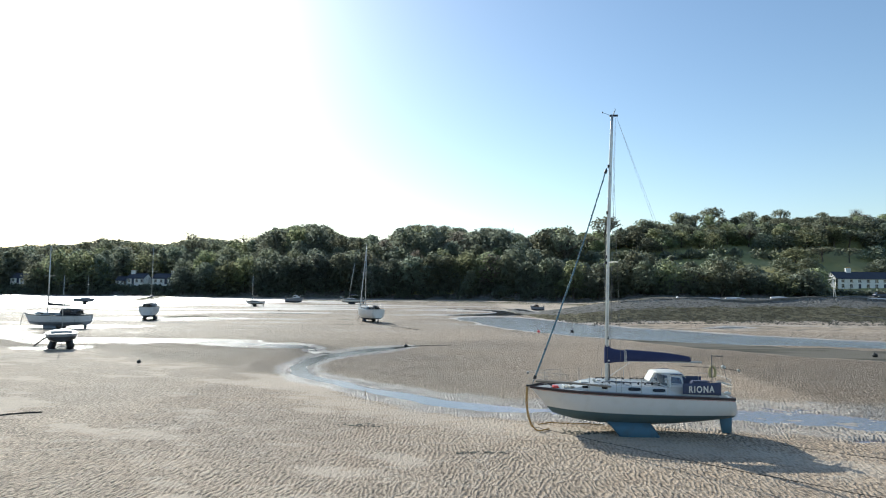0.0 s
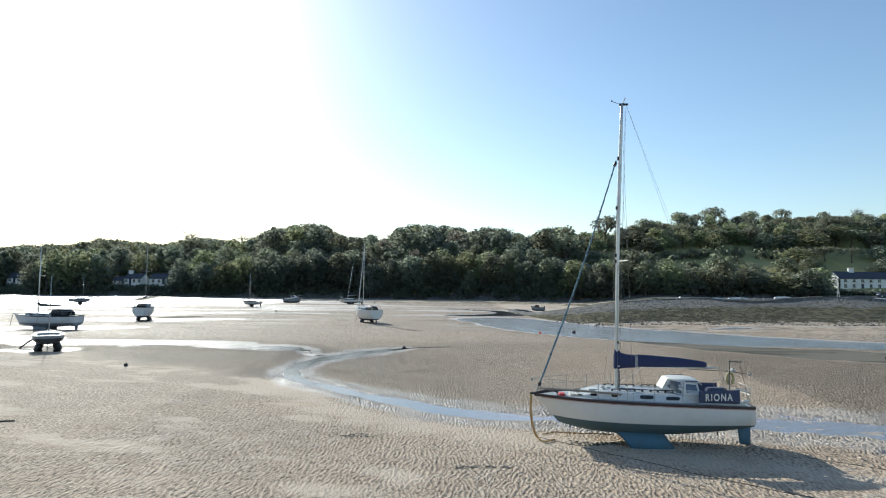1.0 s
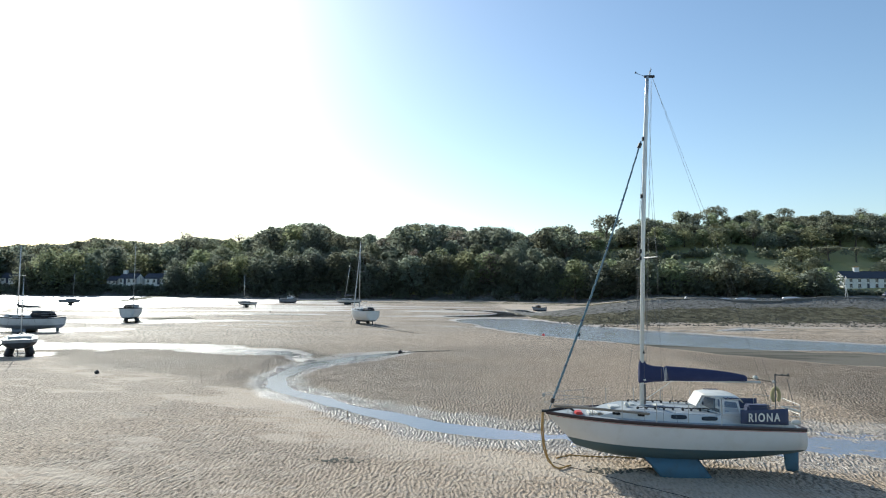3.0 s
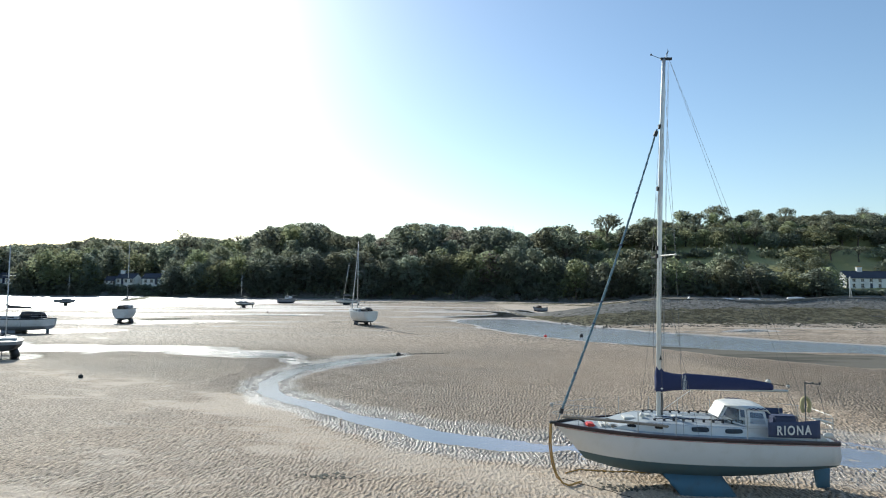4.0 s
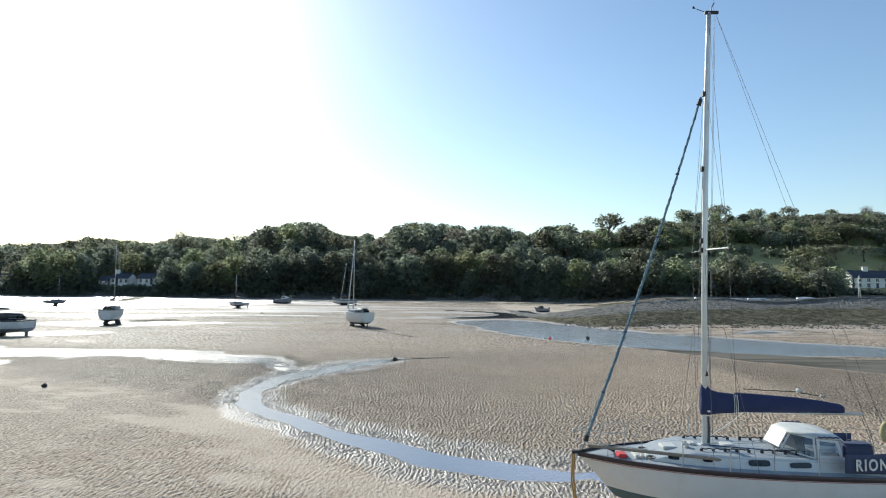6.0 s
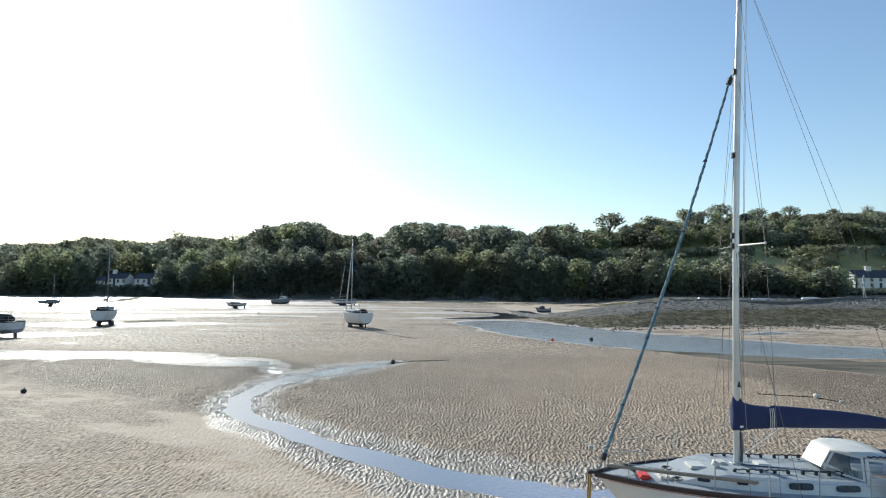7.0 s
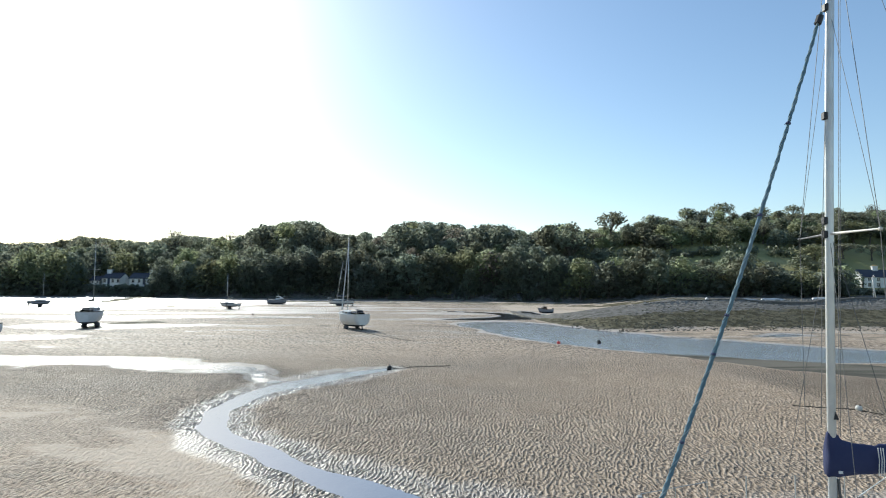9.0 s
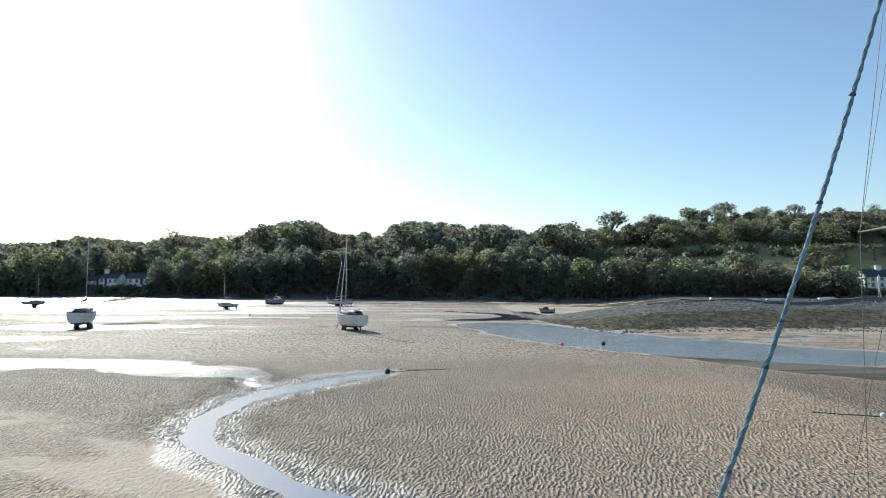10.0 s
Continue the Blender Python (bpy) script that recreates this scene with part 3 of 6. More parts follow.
def build_ground():
    xs = spaced(-12.0, 17.0, 0.045, 1.026, -1800, 1800)
    ys = spaced(19, 46, 0.11, 1.024, -500, 2600)
    X, Y = np.meshgrid(xs, ys)
    x, y = X.ravel(), Y.ravel()
    z, wet, mud, stone, weed, grass, flat = lie(x, y)
    # current ripples, where the sheet is fine enough to carry them
    dx = np.gradient(xs)[None, :] + 0 * X
    dy = np.gradient(ys)[:, None] + 0 * X
    carry = ((1 - step(dx, 0.05, 0.10)) * (1 - step(dy, 0.13, 0.3))).ravel()
    bend = 0.30 * (fbm(x / 0.22, y / 0.34, 61, 2) - 0.5) + 0.45 * (fbm(x / 2.2, y / 2.6, 63, 2) - 0.5)
    cross = 0.30 * (fbm(x / 0.21, y / 0.32, 65, 2) - 0.5) + 0.45 * (fbm(x / 1.9, y / 2.3, 69, 2) - 0.5)
    train_a, train_b = (x + 0.10 * y + bend) / 0.150, (x - 0.36 * y + cross) / 0.165
    share_a = 0.25 + 0.5 * step(fbm(x / 1.2, y / 1.2, 67), 0.35, 0.65)
    z = z + carry * flat * 0.016 * (share_a * np.sin(2 * math.pi * train_a) + (1 - share_a) * np.sin(2 * math.pi * train_b))
    me = bpy.data.meshes.new("ground")
    ny, nx = X.shape
    me.vertices.add(nx * ny)
    me.vertices.foreach_set("co", np.stack([x, y, z], 1).astype(np.float32).ravel())
    i = (np.arange(ny - 1)[:, None] * nx + np.arange(nx - 1)[None, :]).ravel()
    quads = np.stack([i, i + 1, i + nx + 1, i + nx], 1).astype(np.int32)
    me.loops.add(quads.size)
    me.loops.foreach_set("vertex_index", quads.ravel())
    me.polygons.add(len(quads))
    me.polygons.foreach_set("loop_start", np.arange(0, quads.size, 4, dtype=np.int32))
    me.polygons.foreach_set("use_smooth", np.ones(len(quads), dtype=bool))
    me.update(calc_edges=True)
    for name, val in (("wet", wet), ("mud", mud), ("stone", stone), ("weed", weed), ("grass", grass), ("ripple", flat * (1 - 0.35 * carry)), ("train_a", train_a), ("train_b", train_b)):
        me.attributes.new(name, "FLOAT", "POINT").data.foreach_set("value", np.asarray(val, np.float32))
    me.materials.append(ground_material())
    return tagged(new("ground", me), "pale rippled tidal sand with creeks, weedy shingle and a grassy hill", "ground", kind="structure")


build_ground()

WATER_Z = -0.075
bm = bmesh.new()
skin(bm, [[(x, y, WATER_Z) for x in np.linspace(-420, 130, 12)] for y in np.linspace(8, 199, 8)])
water = tagged(part("water", bm, water_material()), "shallow sky-blue tidal water lying in the creeks", "water", kind="structure")


# ---- boats ----
class Hull:
    """Lines of a boat: x forward, y to port, z up from the sand; u0 is the transom, u1 the stem head."""

    def __init__(self, u0, u1, beam, sheer, boot, bottom, rake=0.7, transom=0.7, counter=0.0, bilge=3.0):
        self.u0, self.u1, self.beam, self.rake, self.transom, self.counter, self.bilge = u0, u1, beam, rake, transom, counter, bilge
        self.sheer, self.boot, self.bottom = sheer, boot, bottom  # (stern, middle, bow) heights

    def three(self, v, s):
        a, b, c = v
        return b + (c - a) / 2 * s + ((a + c) / 2 - b) * s * s

    def half(self, s):
        if s > -0.1:
            return max(0.012, self.beam / 2 * (1 - ((s + 0.1) / 1.1) ** 2.5))
        return self.beam / 2 * (1 - (1 - self.transom) * ((-0.1 - s) / 0.9) ** 1.8)

    def at(self, s, tau):
        """The port point at a station s (-1 stern, 1 bow), tau of the way from sheer to the bottom."""
        zs, zk = self.three(self.sheer, s), self.three(self.bottom, s)
        y = self.half(s) * (1 - min(1, tau) ** self.bilge) ** 0.5
        u = self.u0 + (self.u1 - self.u0) * (s + 1) / 2
        u -= self.rake * tau * max(0, (s - 0.25) / 0.75) ** 1.6
        u -= self.counter * tau * max(0, (-s - 0.5) / 0.5)
        return u, y, zs + (zk - zs) * tau

    def tau_boot(self, s):
        zs, zk = self.three(self.sheer, s), self.three(self.bottom, s)
        return (zs - self.three(self.boot, s)) / (zs - zk)

    def s_of(self, u):
        return 2 * (u - self.u0) / (self.u1 - self.u0) - 1

    def side(self, u, inset=0.0):
        s = self.s_of(u)
        return self.half(s) - inset, self.three(self.sheer, s)


def hull_parts(h, root, topside, bottom, deck, strake, n=26):
    ss = [-1 + 2 * (i / n) for i in range(n + 1)]
    for name, mat, lo, hi, k in (("hull", topside, 0.0, 1.0, 6), ("antifouled_bottom", bottom, 1.0, 2.0, 8)):
        bm = bmesh.new()
        for sgn in (1, -1):
            rows = []
            for s in ss:
                tb = h.tau_boot(s)
                taus = [tb * j / k if lo == 0 else tb + (1 - tb) * (j / k) ** 0.8 for j in range(k + 1)]
                rows.append([(p[0], sgn * p[1], p[2]) for p in (h.at(s, t) for t in taus)])
            skin(bm, rows)
        # the transom closes the stern
        tb = h.tau_boot(-1)
        taus = [tb * j / k if lo == 0 else tb + (1 - tb) * (j / k) ** 0.8 for j in range(k + 1)]
        skin(bm, [[(p[0], p[1] * w, p[2]) for w in (1, 0.5, 0, -0.5, -1)] for p in (h.at(-1, t) for t in taus)])
        bmesh.ops.remove_doubles(bm, verts=bm.verts[:], dist=0.0008)
        part(name, bm, mat, root, "" if lo == 0 else "dull painted underwater hull", smooth=True)
    bm = bmesh.new()
    skin(bm, [[(h.at(s, 0)[0], h.half(s) * w, h.three(h.sheer, s) - 0.012 + 0.05 * (1 - w * w) * min(1, h.half(s))) for w in (1, 0.6, 0.2, -0.2, -0.6, -1)] for s in ss])
    part("deck", bm, deck, root, smooth=True)
    if strake:
        bm = bmesh.new()
        for sgn in (1, -1):
            rows = []
            for s in ss:
                u, y, z = h.at(s, 0)
                rows.append([(u, sgn * (y + a), z + b) for a, b in ((-0.03, 0.035), (0.02, 0.035), (0.03, 0.0), (0.02, -0.06), (-0.012, -0.06))])
            skin(bm, rows, close=True)
        u, y, z = h.at(-1, 0)
        box(bm, u - 0.03, u + 0.03, -y, y, z - 0.06, z + 0.035)
        part("rubbing_strake", bm, strake, root, "dark varnished rubbing strake")


def fin(bm, top, bot, thick):
    """A foil between two chords ((x0, x1, y, z) each)."""
    rows = []
    for x0, x1, y, z in (top, bot):
        ring = []
        for k in range(12):
            a = 2 * math.pi * k / 12
            c = (math.cos(a) + 1) / 2
            ring.append((x0 + (x1 - x0) * (1 - c), y + thick / 2 * math.sin(a) * (0.6 + 0.4 * c), z))
        rows.append(ring)
    vs = skin(bm, rows, close=True)
    bm.faces.new(vs[0])
    bm.faces.new(vs[1][::-1])


def house_block(bm, h, ua, ub, inset, rise, slope_f=0.4, slope_a=0.05, shrink=0.10, base=0.0):
    """A coachroof that follows the hull's sides between two stations, with a cambered top."""
    us = [ua, ua - slope_f * 0.5, ua - slope_f] + list(np.linspace(ua - slope_f, ub + slope_a, 7)[1:]) + [ub]
    rows = []
    for i, u in enumerate(us):
        y, z = h.side(u, inset)
        y = max(0.08, y)
        k = (0.0, 0.62, 1.0)[i] if i < 3 else (0.35 if i == len(us) - 1 else 1.0)
        r = rise * k
        rows.append([(u, y, z + base - 0.02), (u, y - shrink * 0.6 * k, z + r * 0.75), (u, y - shrink * k, z + r * 0.93), (u, y * 0.7, z + r * 0.98), (u, 0, z + r * 1.01),
                     (u, -y * 0.7, z + r * 0.98), (u, -y + shrink * k, z + r * 0.93), (u, -y + shrink * 0.6 * k, z + r * 0.75), (u, -y, z + base - 0.02)])
    vs = skin(bm, rows)
    bm.faces.new(vs[-1])


def yacht_main():
    """The near yacht, dried out on twin keels."""
    root = thing("sailing_yacht", pose(7.05, 22.02, 0, 0, 0, 178), "white bilge-keel sailing yacht with blue keels, aground on rippled sand", "yacht")
    h = Hull(-3.34, 3.90, 2.56, (1.40, 1.545, 1.56), (0.77, 0.85, 0.85), (0.60, 0.30, 0.62), rake=0.84, transom=0.66, counter=0.14)
    hull_parts(h, root, M["gelcoat"], M["antifoul"], M["deck"], M["strake"], 32)
    bm = bmesh.new()
    for sgn in (1, -1):
        skin(bm, [[(u, sgn * (y + 0.004), z - 0.075), (u, sgn * (y + 0.004), z - 0.087)] for u, y, z in (h.at(-1 + 2 * i / 30, 0) for i in range(30))])
    part("cove_line", bm, M["redline"], root, "thin red cove line")
    for sgn in (1, -1):
        bm = bmesh.new()
        fin(bm, (1.22, -0.34, 0.66 * sgn, 0.52), (0.72, -0.72, 0.95 * sgn, -0.07), 0.16)
        part("bilge_keel", bm, M["keelblue"], root, "blue antifouled bilge keel", smooth=True)
    bm = bmesh.new()
    fin(bm, (-3.10, -3.58, 0, 0.72), (-3.20, -3.56, 0, -0.12), 0.09)
    part("rudder", bm, M["keelblue"], root, "blue rudder blade", smooth=True)
    bm = bmesh.new()
    tube(bm, [(-2.1, 0, 0.52), (-2.42, 0, 0.40)], 0.022)
    for a in (20, 200):
        box(bm, -0.012, 0.012, -0.04, 0.04, 0.02, 0.14, m=pose(-2.44, 0, 0.40, a, 0, 0) @ pose(0, 0, 0, 0, 0, 30))
    tube(bm, [(-2.36, 0, 0.42), (-2.30, 0, 0.60)], 0.015)
    part("propeller", bm, M["dark"], root, "two-bladed propeller on its shaft")
    # coachroof with its windows and lids
    bm = bmesh.new()
    house_block(bm, h, 2.50, -1.46, 0.34, 0.262, 1.0, 0.03, 0.12)
    roof = part("coachroof", bm, M["deck"], root, "pale coachroof with grey non-slip top", smooth=False)
    roof.data.materials.append(M["gelcoat"])
    for f in roof.data.polygons:
        f.material_index = 1 if abs(f.normal.z) < 0.75 else 0

    def side_at(u, z):
        y, zs = h.side(u, 0.34)
        return y - 0.072 * (z - zs) / 0.214, zs

    for sgn in (1, -1):
        for u0, u1, z0, z1 in ((0.46, 0.01, 1.63, 1.75), (-0.40, -0.87, 1.605, 1.715), (2.06, 1.84, 1.66, 1.735), (1.38, 1.18, 1.665, 1.745)):
            bm = bmesh.new()
            y0, y1 = side_at(u0, z0)[0], side_at(u1, z0)[0]
            for off, d in ((0.012, 0.0), (0.02, 0.022)):
                ring = []
                for k in range(16):
                    a = 2 * math.pi * k / 16
                    cx, cz = math.copysign(abs(math.cos(a)) ** 0.45, math.cos(a)), math.copysign(abs(math.sin(a)) ** 0.45, math.sin(a))
                    uu, zz = (u0 + u1) / 2 + cx * abs((u0 - u1) / 2 - d), (z0 + z1) / 2 + cz * ((z1 - z0) / 2 - d)
                    ring.append(bm.verts.new((uu, sgn * (side_at(uu, zz)[0] + off), zz)))
                bm.faces.new(ring)
            part("cabin_window", bm, M["window"], root, "dark smoked cabin window")
        # handrails with white gaps
        bm = bmesh.new()
        for u0, u1 in ((1.30, 0.28), (0.0, -1.0)):
            n = 5
            tube(bm, [(u0 + (u1 - u0) * i / 12, sgn * 0.53, 1.868 + 0.010 * math.cos(i * math.pi)) for i in range(13)], 0.013, 6)
            for i in range(n):
                uu = u0 + (u1 - u0) * i / (n - 1)
                box(bm, uu - 0.03, uu + 0.03, sgn * 0.53 - 0.015, sgn * 0.53 + 0.015, 1.76, 1.868)
        part("handrail", bm, M["dark"], root, "dark wooden coachroof handrail")
    for u0, u1, z0, w in ((2.02, 1.70, 1.73, 0.20), (1.42, 1.26, 1.80, 0.12), (0.66, 0.40, 1.79, 0.14)):
        bm = bmesh.new()
        box(bm, u1, u0, -w, w, z0, z0 + 0.075, 0.02)
        part("hatch", bm, M["hatch"], root, "white raised deck hatch")
    for y0, y1, mat in ((0.12, 0.42, "letters"), (0.17, 0.50, "dodger"), (-0.15, -0.44, "letters")):
        bm = bmesh.new()
        tube(bm, [(0.98, y0 * 0.6, 1.84), (0.70, y0, 1.835), (0.1, (y0 + y1) / 2, 1.835), (-0.50, y1, 1.83)], 0.011, 5)
        part("led_rope", bm, M[mat], root, "halyard rope led aft over the coachroof")
    for y0, r0 in ((-0.28, 0.10), (0.55, 0.08)):
        bm = bmesh.new()
        tube(bm, [(2.35 + (r0 + 0.012 * math.sin(q)) * math.cos(q), y0 * 0.8 + r0 * math.sin(q), 1.60 + 0.012 * q / 3) for q in np.linspace(0, 12.5, 40)], 0.013, 5)
        part("coiled_rope", bm, M["greywood"], root, "grey rope coil on the foredeck")
    bm = bmesh.new()
    tube(bm, [(1.52, 0.25, 1.78), (1.52, 0.25, 1.88), (1.60, 0.25, 1.91)], [0.05, 0.05, 0.065], 10)
    part("vent_cowl", bm, M["hatch"], root, "white ventilator cowl", smooth=True)
    # shelter over the companionway: narrow raked front, splayed side lights, upright aft panels
    bm = bmesh.new()
    front = [(-0.48, 0.33, 1.88), (-0.48, -0.33, 1.88), (-0.68, -0.31, 2.22), (-0.68, 0.31, 2.22)]
    skin(bm, [[front[0], front[1]], [front[3], front[2]]])
    screen = part("windscreen", bm, M["hatch"], root, "pale opaque raked windscreen")
    screen.modifiers.new("thick", "SOLIDIFY").thickness = 0.03
    bm = bmesh.new()
    across = (1, 0.75, 0.4, 0, -0.4, -0.75, -1)
    skin(bm, [[(u, w * half, z - sag * abs(w) ** 2.5) for w in across]
              for u, half, z, sag in ((-0.64, 0.32, 2.235, 0.01), (-0.84, 0.49, 2.255, 0.03), (-1.06, 0.68, 2.265, 0.055), (-1.35, 0.72, 2.265, 0.065), (-1.60, 0.72, 2.25, 0.07), (-1.67, 0.71, 2.17, 0.07))])
    canopy = part("shelter_roof", bm, M["hatch"], root, "white canvas shelter roof", smooth=True)
    canopy.modifiers.new("thick", "SOLIDIFY").thickness = 0.03
    for sgn in (1, -1):
        for quad, inner in (([(-0.49, 0.34, 1.86), (-0.69, 0.32, 2.22), (-1.05, 0.68, 2.19), (-1.02, 0.78, 1.76)], 0.05), ([(-1.04, 0.80, 1.80), (-1.07, 0.70, 2.18), (-1.52, 0.71, 2.15), (-1.56, 0.82, 1.80)], 0.075)):
            q = [Vector((p[0], sgn * p[1], p[2])) for p in quad]
            c = sum(q, Vector()) / 4
            inn = [p + (c - p).normalized() * inner for p in q]
            bm = bmesh.new()
            o, i = [bm.verts.new(p) for p in q], [bm.verts.new(p) for p in inn]
            for k in range(4):
                bm.faces.new((o[k], o[(k + 1) % 4], i[(k + 1) % 4], i[k]))
            frame_ob = part("side_frame", bm, M["gelcoat"], root, "pale shelter side frame")
            frame_ob.modifiers.new("thick", "SOLIDIFY").thickness = 0.025
            bm = bmesh.new()
            bm.faces.new([bm.verts.new(p) for p in inn])
            part("side_window", bm, M["clear"], frame_ob, "clear plastic side window")
        bm = bmesh.new()
        prism(bm, [(-1.03, 1.48), (-1.03, 1.80), (-1.57, 1.80), (-1.57, 1.45)], "y", sgn * 0.80, sgn * 0.835)
        part("cabin_side", bm, M["gelcoat"], root)
        bm = bmesh.new()
        tube(bm, [(-1.10 - 0.062 * i, sgn * 0.725, 2.215 + 0.012 * math.cos(i * math.pi)) for i in range(8)], 0.014, 6)
        part("shelter_handrail", bm, M["navy"], canopy, "dark rail along the shelter roof")
    bm = bmesh.new()
    box(bm, -2.95, -2.25, -0.60, -0.28, 1.50, 1.83, 0.05)
    part("cockpit_cover", bm, M["dodger"], root, "rolled blue canvas cockpit cover")
    # cockpit: coamings, sole and lockers
    for sgn in (1, -1):
        bm = bmesh.new()
        prism(bm, [(-1.46, 1.44), (-1.46, 1.66), (-2.9, 1.60), (-3.1, 1.44), (-3.1, 1.40)], "y", sgn * 0.72, sgn * 0.84)
        part("cockpit_coaming", bm, M["gelcoat"], root)
        bm = bmesh.new()
        box(bm, -3.0, -1.48, sgn * 0.38, sgn * 0.72, 1.30, 1.50, 0.015)
        part("cockpit_seat", bm, M["teak"], root, "teak slatted cockpit seat")
    # a solid dark sheet draws the shade inside the companionway
    bm = bmesh.new()
    prism(bm, [(-0.42, 1.55), (0.42, 1.55), (0.36, 2.16), (-0.36, 2.16)], "x", -1.0, -0.97)
    part("companionway", bm, M["dark"], root, "solid dark panel for the shade inside the companionway")
    # dodgers
    for sgn in (1, -1):
        bm = bmesh.new()
        rows = []
        for i in range(13):
            u = -1.38 - 1.44 * i / 12
            y, z = h.side(u, 0.05)
            wave = 0.012 * math.sin(i * 1.9)
            sag = 0.012 * math.sin(math.pi * i / 12)
            top = (1.97 if sgn == 1 else 1.90) + 0.03 * i / 12 - sag
            rows.append([(u - 0.0 * k, sgn * (y + wave * (1 - abs(k - 0.5))), z + 0.10 + (top - z - 0.10) * k) for k in (0, 0.25, 0.5, 0.75, 1)])
        skin(bm, rows)
        cloth = part("dodger", bm, M["dodger"], root, "navy blue canvas cockpit dodger", smooth=True)
        mod = cloth.modifiers.new("thick", "SOLIDIFY")
        mod.thickness = 0.008
        mod.offset = 0
        if sgn == 1:
            fc = bpy.data.curves.new("lettering", "FONT")
            fc.body = "RIONA"
            fc.size, fc.extrude, fc.space_character, fc.offset = 0.325, 0.003, 1.28, 0.008
            fc.align_x = "CENTER"
            fc.materials.append(M["letters"])
            txt = new("lettering", fc)
            txt.parent = cloth
            ya, yb = h.side(-1.55, 0.05)[0], h.side(-2.45, 0.05)[0]
            txt.matrix_basis = pose(-2.06, (ya + yb) / 2 + 0.030, 1.655, 90, 0, 180 + math.degrees(math.atan2(ya - yb, 0.90))) @ Matrix.Diagonal((0.80, 1, 1, 1))
            txt["label"] = "white sewn-on capital letters"
    # mast, boom and cover
    foot, head = Vector((1.02, 0, 1.79)), Vector((0.765, 0, 11.98))

    def up(z):
        k = (z - foot.z) / (head.z - foot.z)
        return foot + (head - foot) * k + Vector((0.045 * math.sin(math.pi * k), 0, 0))

    bm = bmesh.new()
    rows = []
    for z in np.linspace(1.79, 11.98, 18):
        c = up(z)
        k = 1.0 if z < 10.2 else 1.0 - 0.25 * (z - 10.2) / 1.9
        rows.append([(c.x + 0.066 * k * math.cos(a), 0.05 * k * math.sin(a), z) for a in [2 * math.pi * i / 14 for i in range(14)]])
    vs = skin(bm, rows, close=True)
    bm.faces.new(vs[-1])
    mast = part("mast", bm, M["alloy"], root, "silver alloy mast", smooth=True)
    bm = bmesh.new()
    box(bm, 0.85, 1.15, -0.1, 0.1, 1.77, 1.85, 0.01)
    part("mast_step", bm, M["steel"], mast)
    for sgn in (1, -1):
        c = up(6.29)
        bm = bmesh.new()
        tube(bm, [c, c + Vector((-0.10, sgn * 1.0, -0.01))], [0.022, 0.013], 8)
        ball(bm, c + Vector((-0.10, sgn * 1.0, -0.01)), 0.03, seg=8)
        # the starboard spreader's shade is put into its darker material
        part("spreader", bm, M["whiteplastic"] if sgn == 1 else M["wire"], mast, "pale alloy spreader" if sgn == 1 else "far spreader coloured dark for its shade")
    for z, nm in ((6.50, "deck_light"), (6.28, "lower_shroud_tang"), (8.2, "mast_band"), (10.0, "forestay_tang")):
        c = up(z)
        bm = bmesh.new()
        box(bm, c.x + 0.04, c.x + 0.105, -0.045, 0.045, z - 0.06, z + 0.06, 0.008)
        part(nm, bm, M["dark"], mast, "small dark mast fitting")
    bm = bmesh.new()
    c = up(3.45)
    prism(bm, [(c.x - 0.075, 3.38), (c.x + 0.0, 3.38), (c.x - 0.035, 3.50)], "y", 0.03, 0.062)
    part("cleat", bm, M["dark"], mast, "small dark halyard cleat")
    bm = bmesh.new()
    tube(bm, [up(1.86) + Vector((-0.08, 0.03, 0)), up(2.15) + Vector((-0.10, 0.035, 0)), up(2.46) + Vector((-0.075, 0.03, 0))], [0.03, 0.018, 0.022], 6)
    tube(bm, [up(1.88) + Vector((-0.10, -0.02, 0)), up(2.2) + Vector((-0.085, -0.02, 0)), up(2.46) + Vector((-0.08, -0.02, 0))], 0.014, 6)
    part("halyard_tails", bm, M["wire"], mast, "dark rope tails made up along the mast foot")
    bm = bmesh.new()
    c = up(11.98)
    box(bm, c.x - 0.22, c.x + 0.10, -0.03, 0.03, c.z - 0.03, c.z + 0.035)
    tube(bm, [c + Vector((0.05, 0, 0)), c + Vector((0.36, 0, 0.12))], 0.008, 5)
    ball(bm, c + Vector((0.36, 0, 0.13)), 0.03, seg=8)
    tube(bm, [c + Vector((-0.05, 0, 0)), c + Vector((-0.07, 0, 0.14)), c + Vector((-0.13, 0, 0.24))], 0.014, 5)
    tube(bm, [c + Vector((-0.10, 0, 0)), c + Vector((-0.11, 0, 0.30))], 0.005, 4)
    part("masthead_gear", bm, M["dark"], mast, "wind vane and aerial at the masthead")
    bm = bmesh.new()
    tube(bm, [(0.92, 0, 2.60), (-2.50, 0, 2.575)], 0.036, 10)
    boom = part("boom", bm, M["alloy"], root, "silver alloy boom", smooth=True)
    bm = bmesh.new()
    rows = []
    cover = [(1.10, 2.50, 3.06, 0.10), (1.07, 2.48, 3.20, 0.13), (0.96, 2.48, 3.19, 0.14), (0.86, 2.49, 3.07, 0.13), (0.68, 2.52, 3.02, 0.12), (0.43, 2.545, 2.995, 0.11), (0.35, 2.55, 2.98, 0.10),
             (0.29, 2.555, 3.01, 0.12), (-0.1, 2.56, 2.995, 0.13), (-0.6, 2.565, 2.96, 0.13), (-1.1, 2.575, 2.92, 0.12), (-1.6, 2.58, 2.86, 0.10), (-2.04, 2.585, 2.78, 0.07), (-2.10, 2.60, 2.74, 0.05)]
    rnd = random.Random(4)
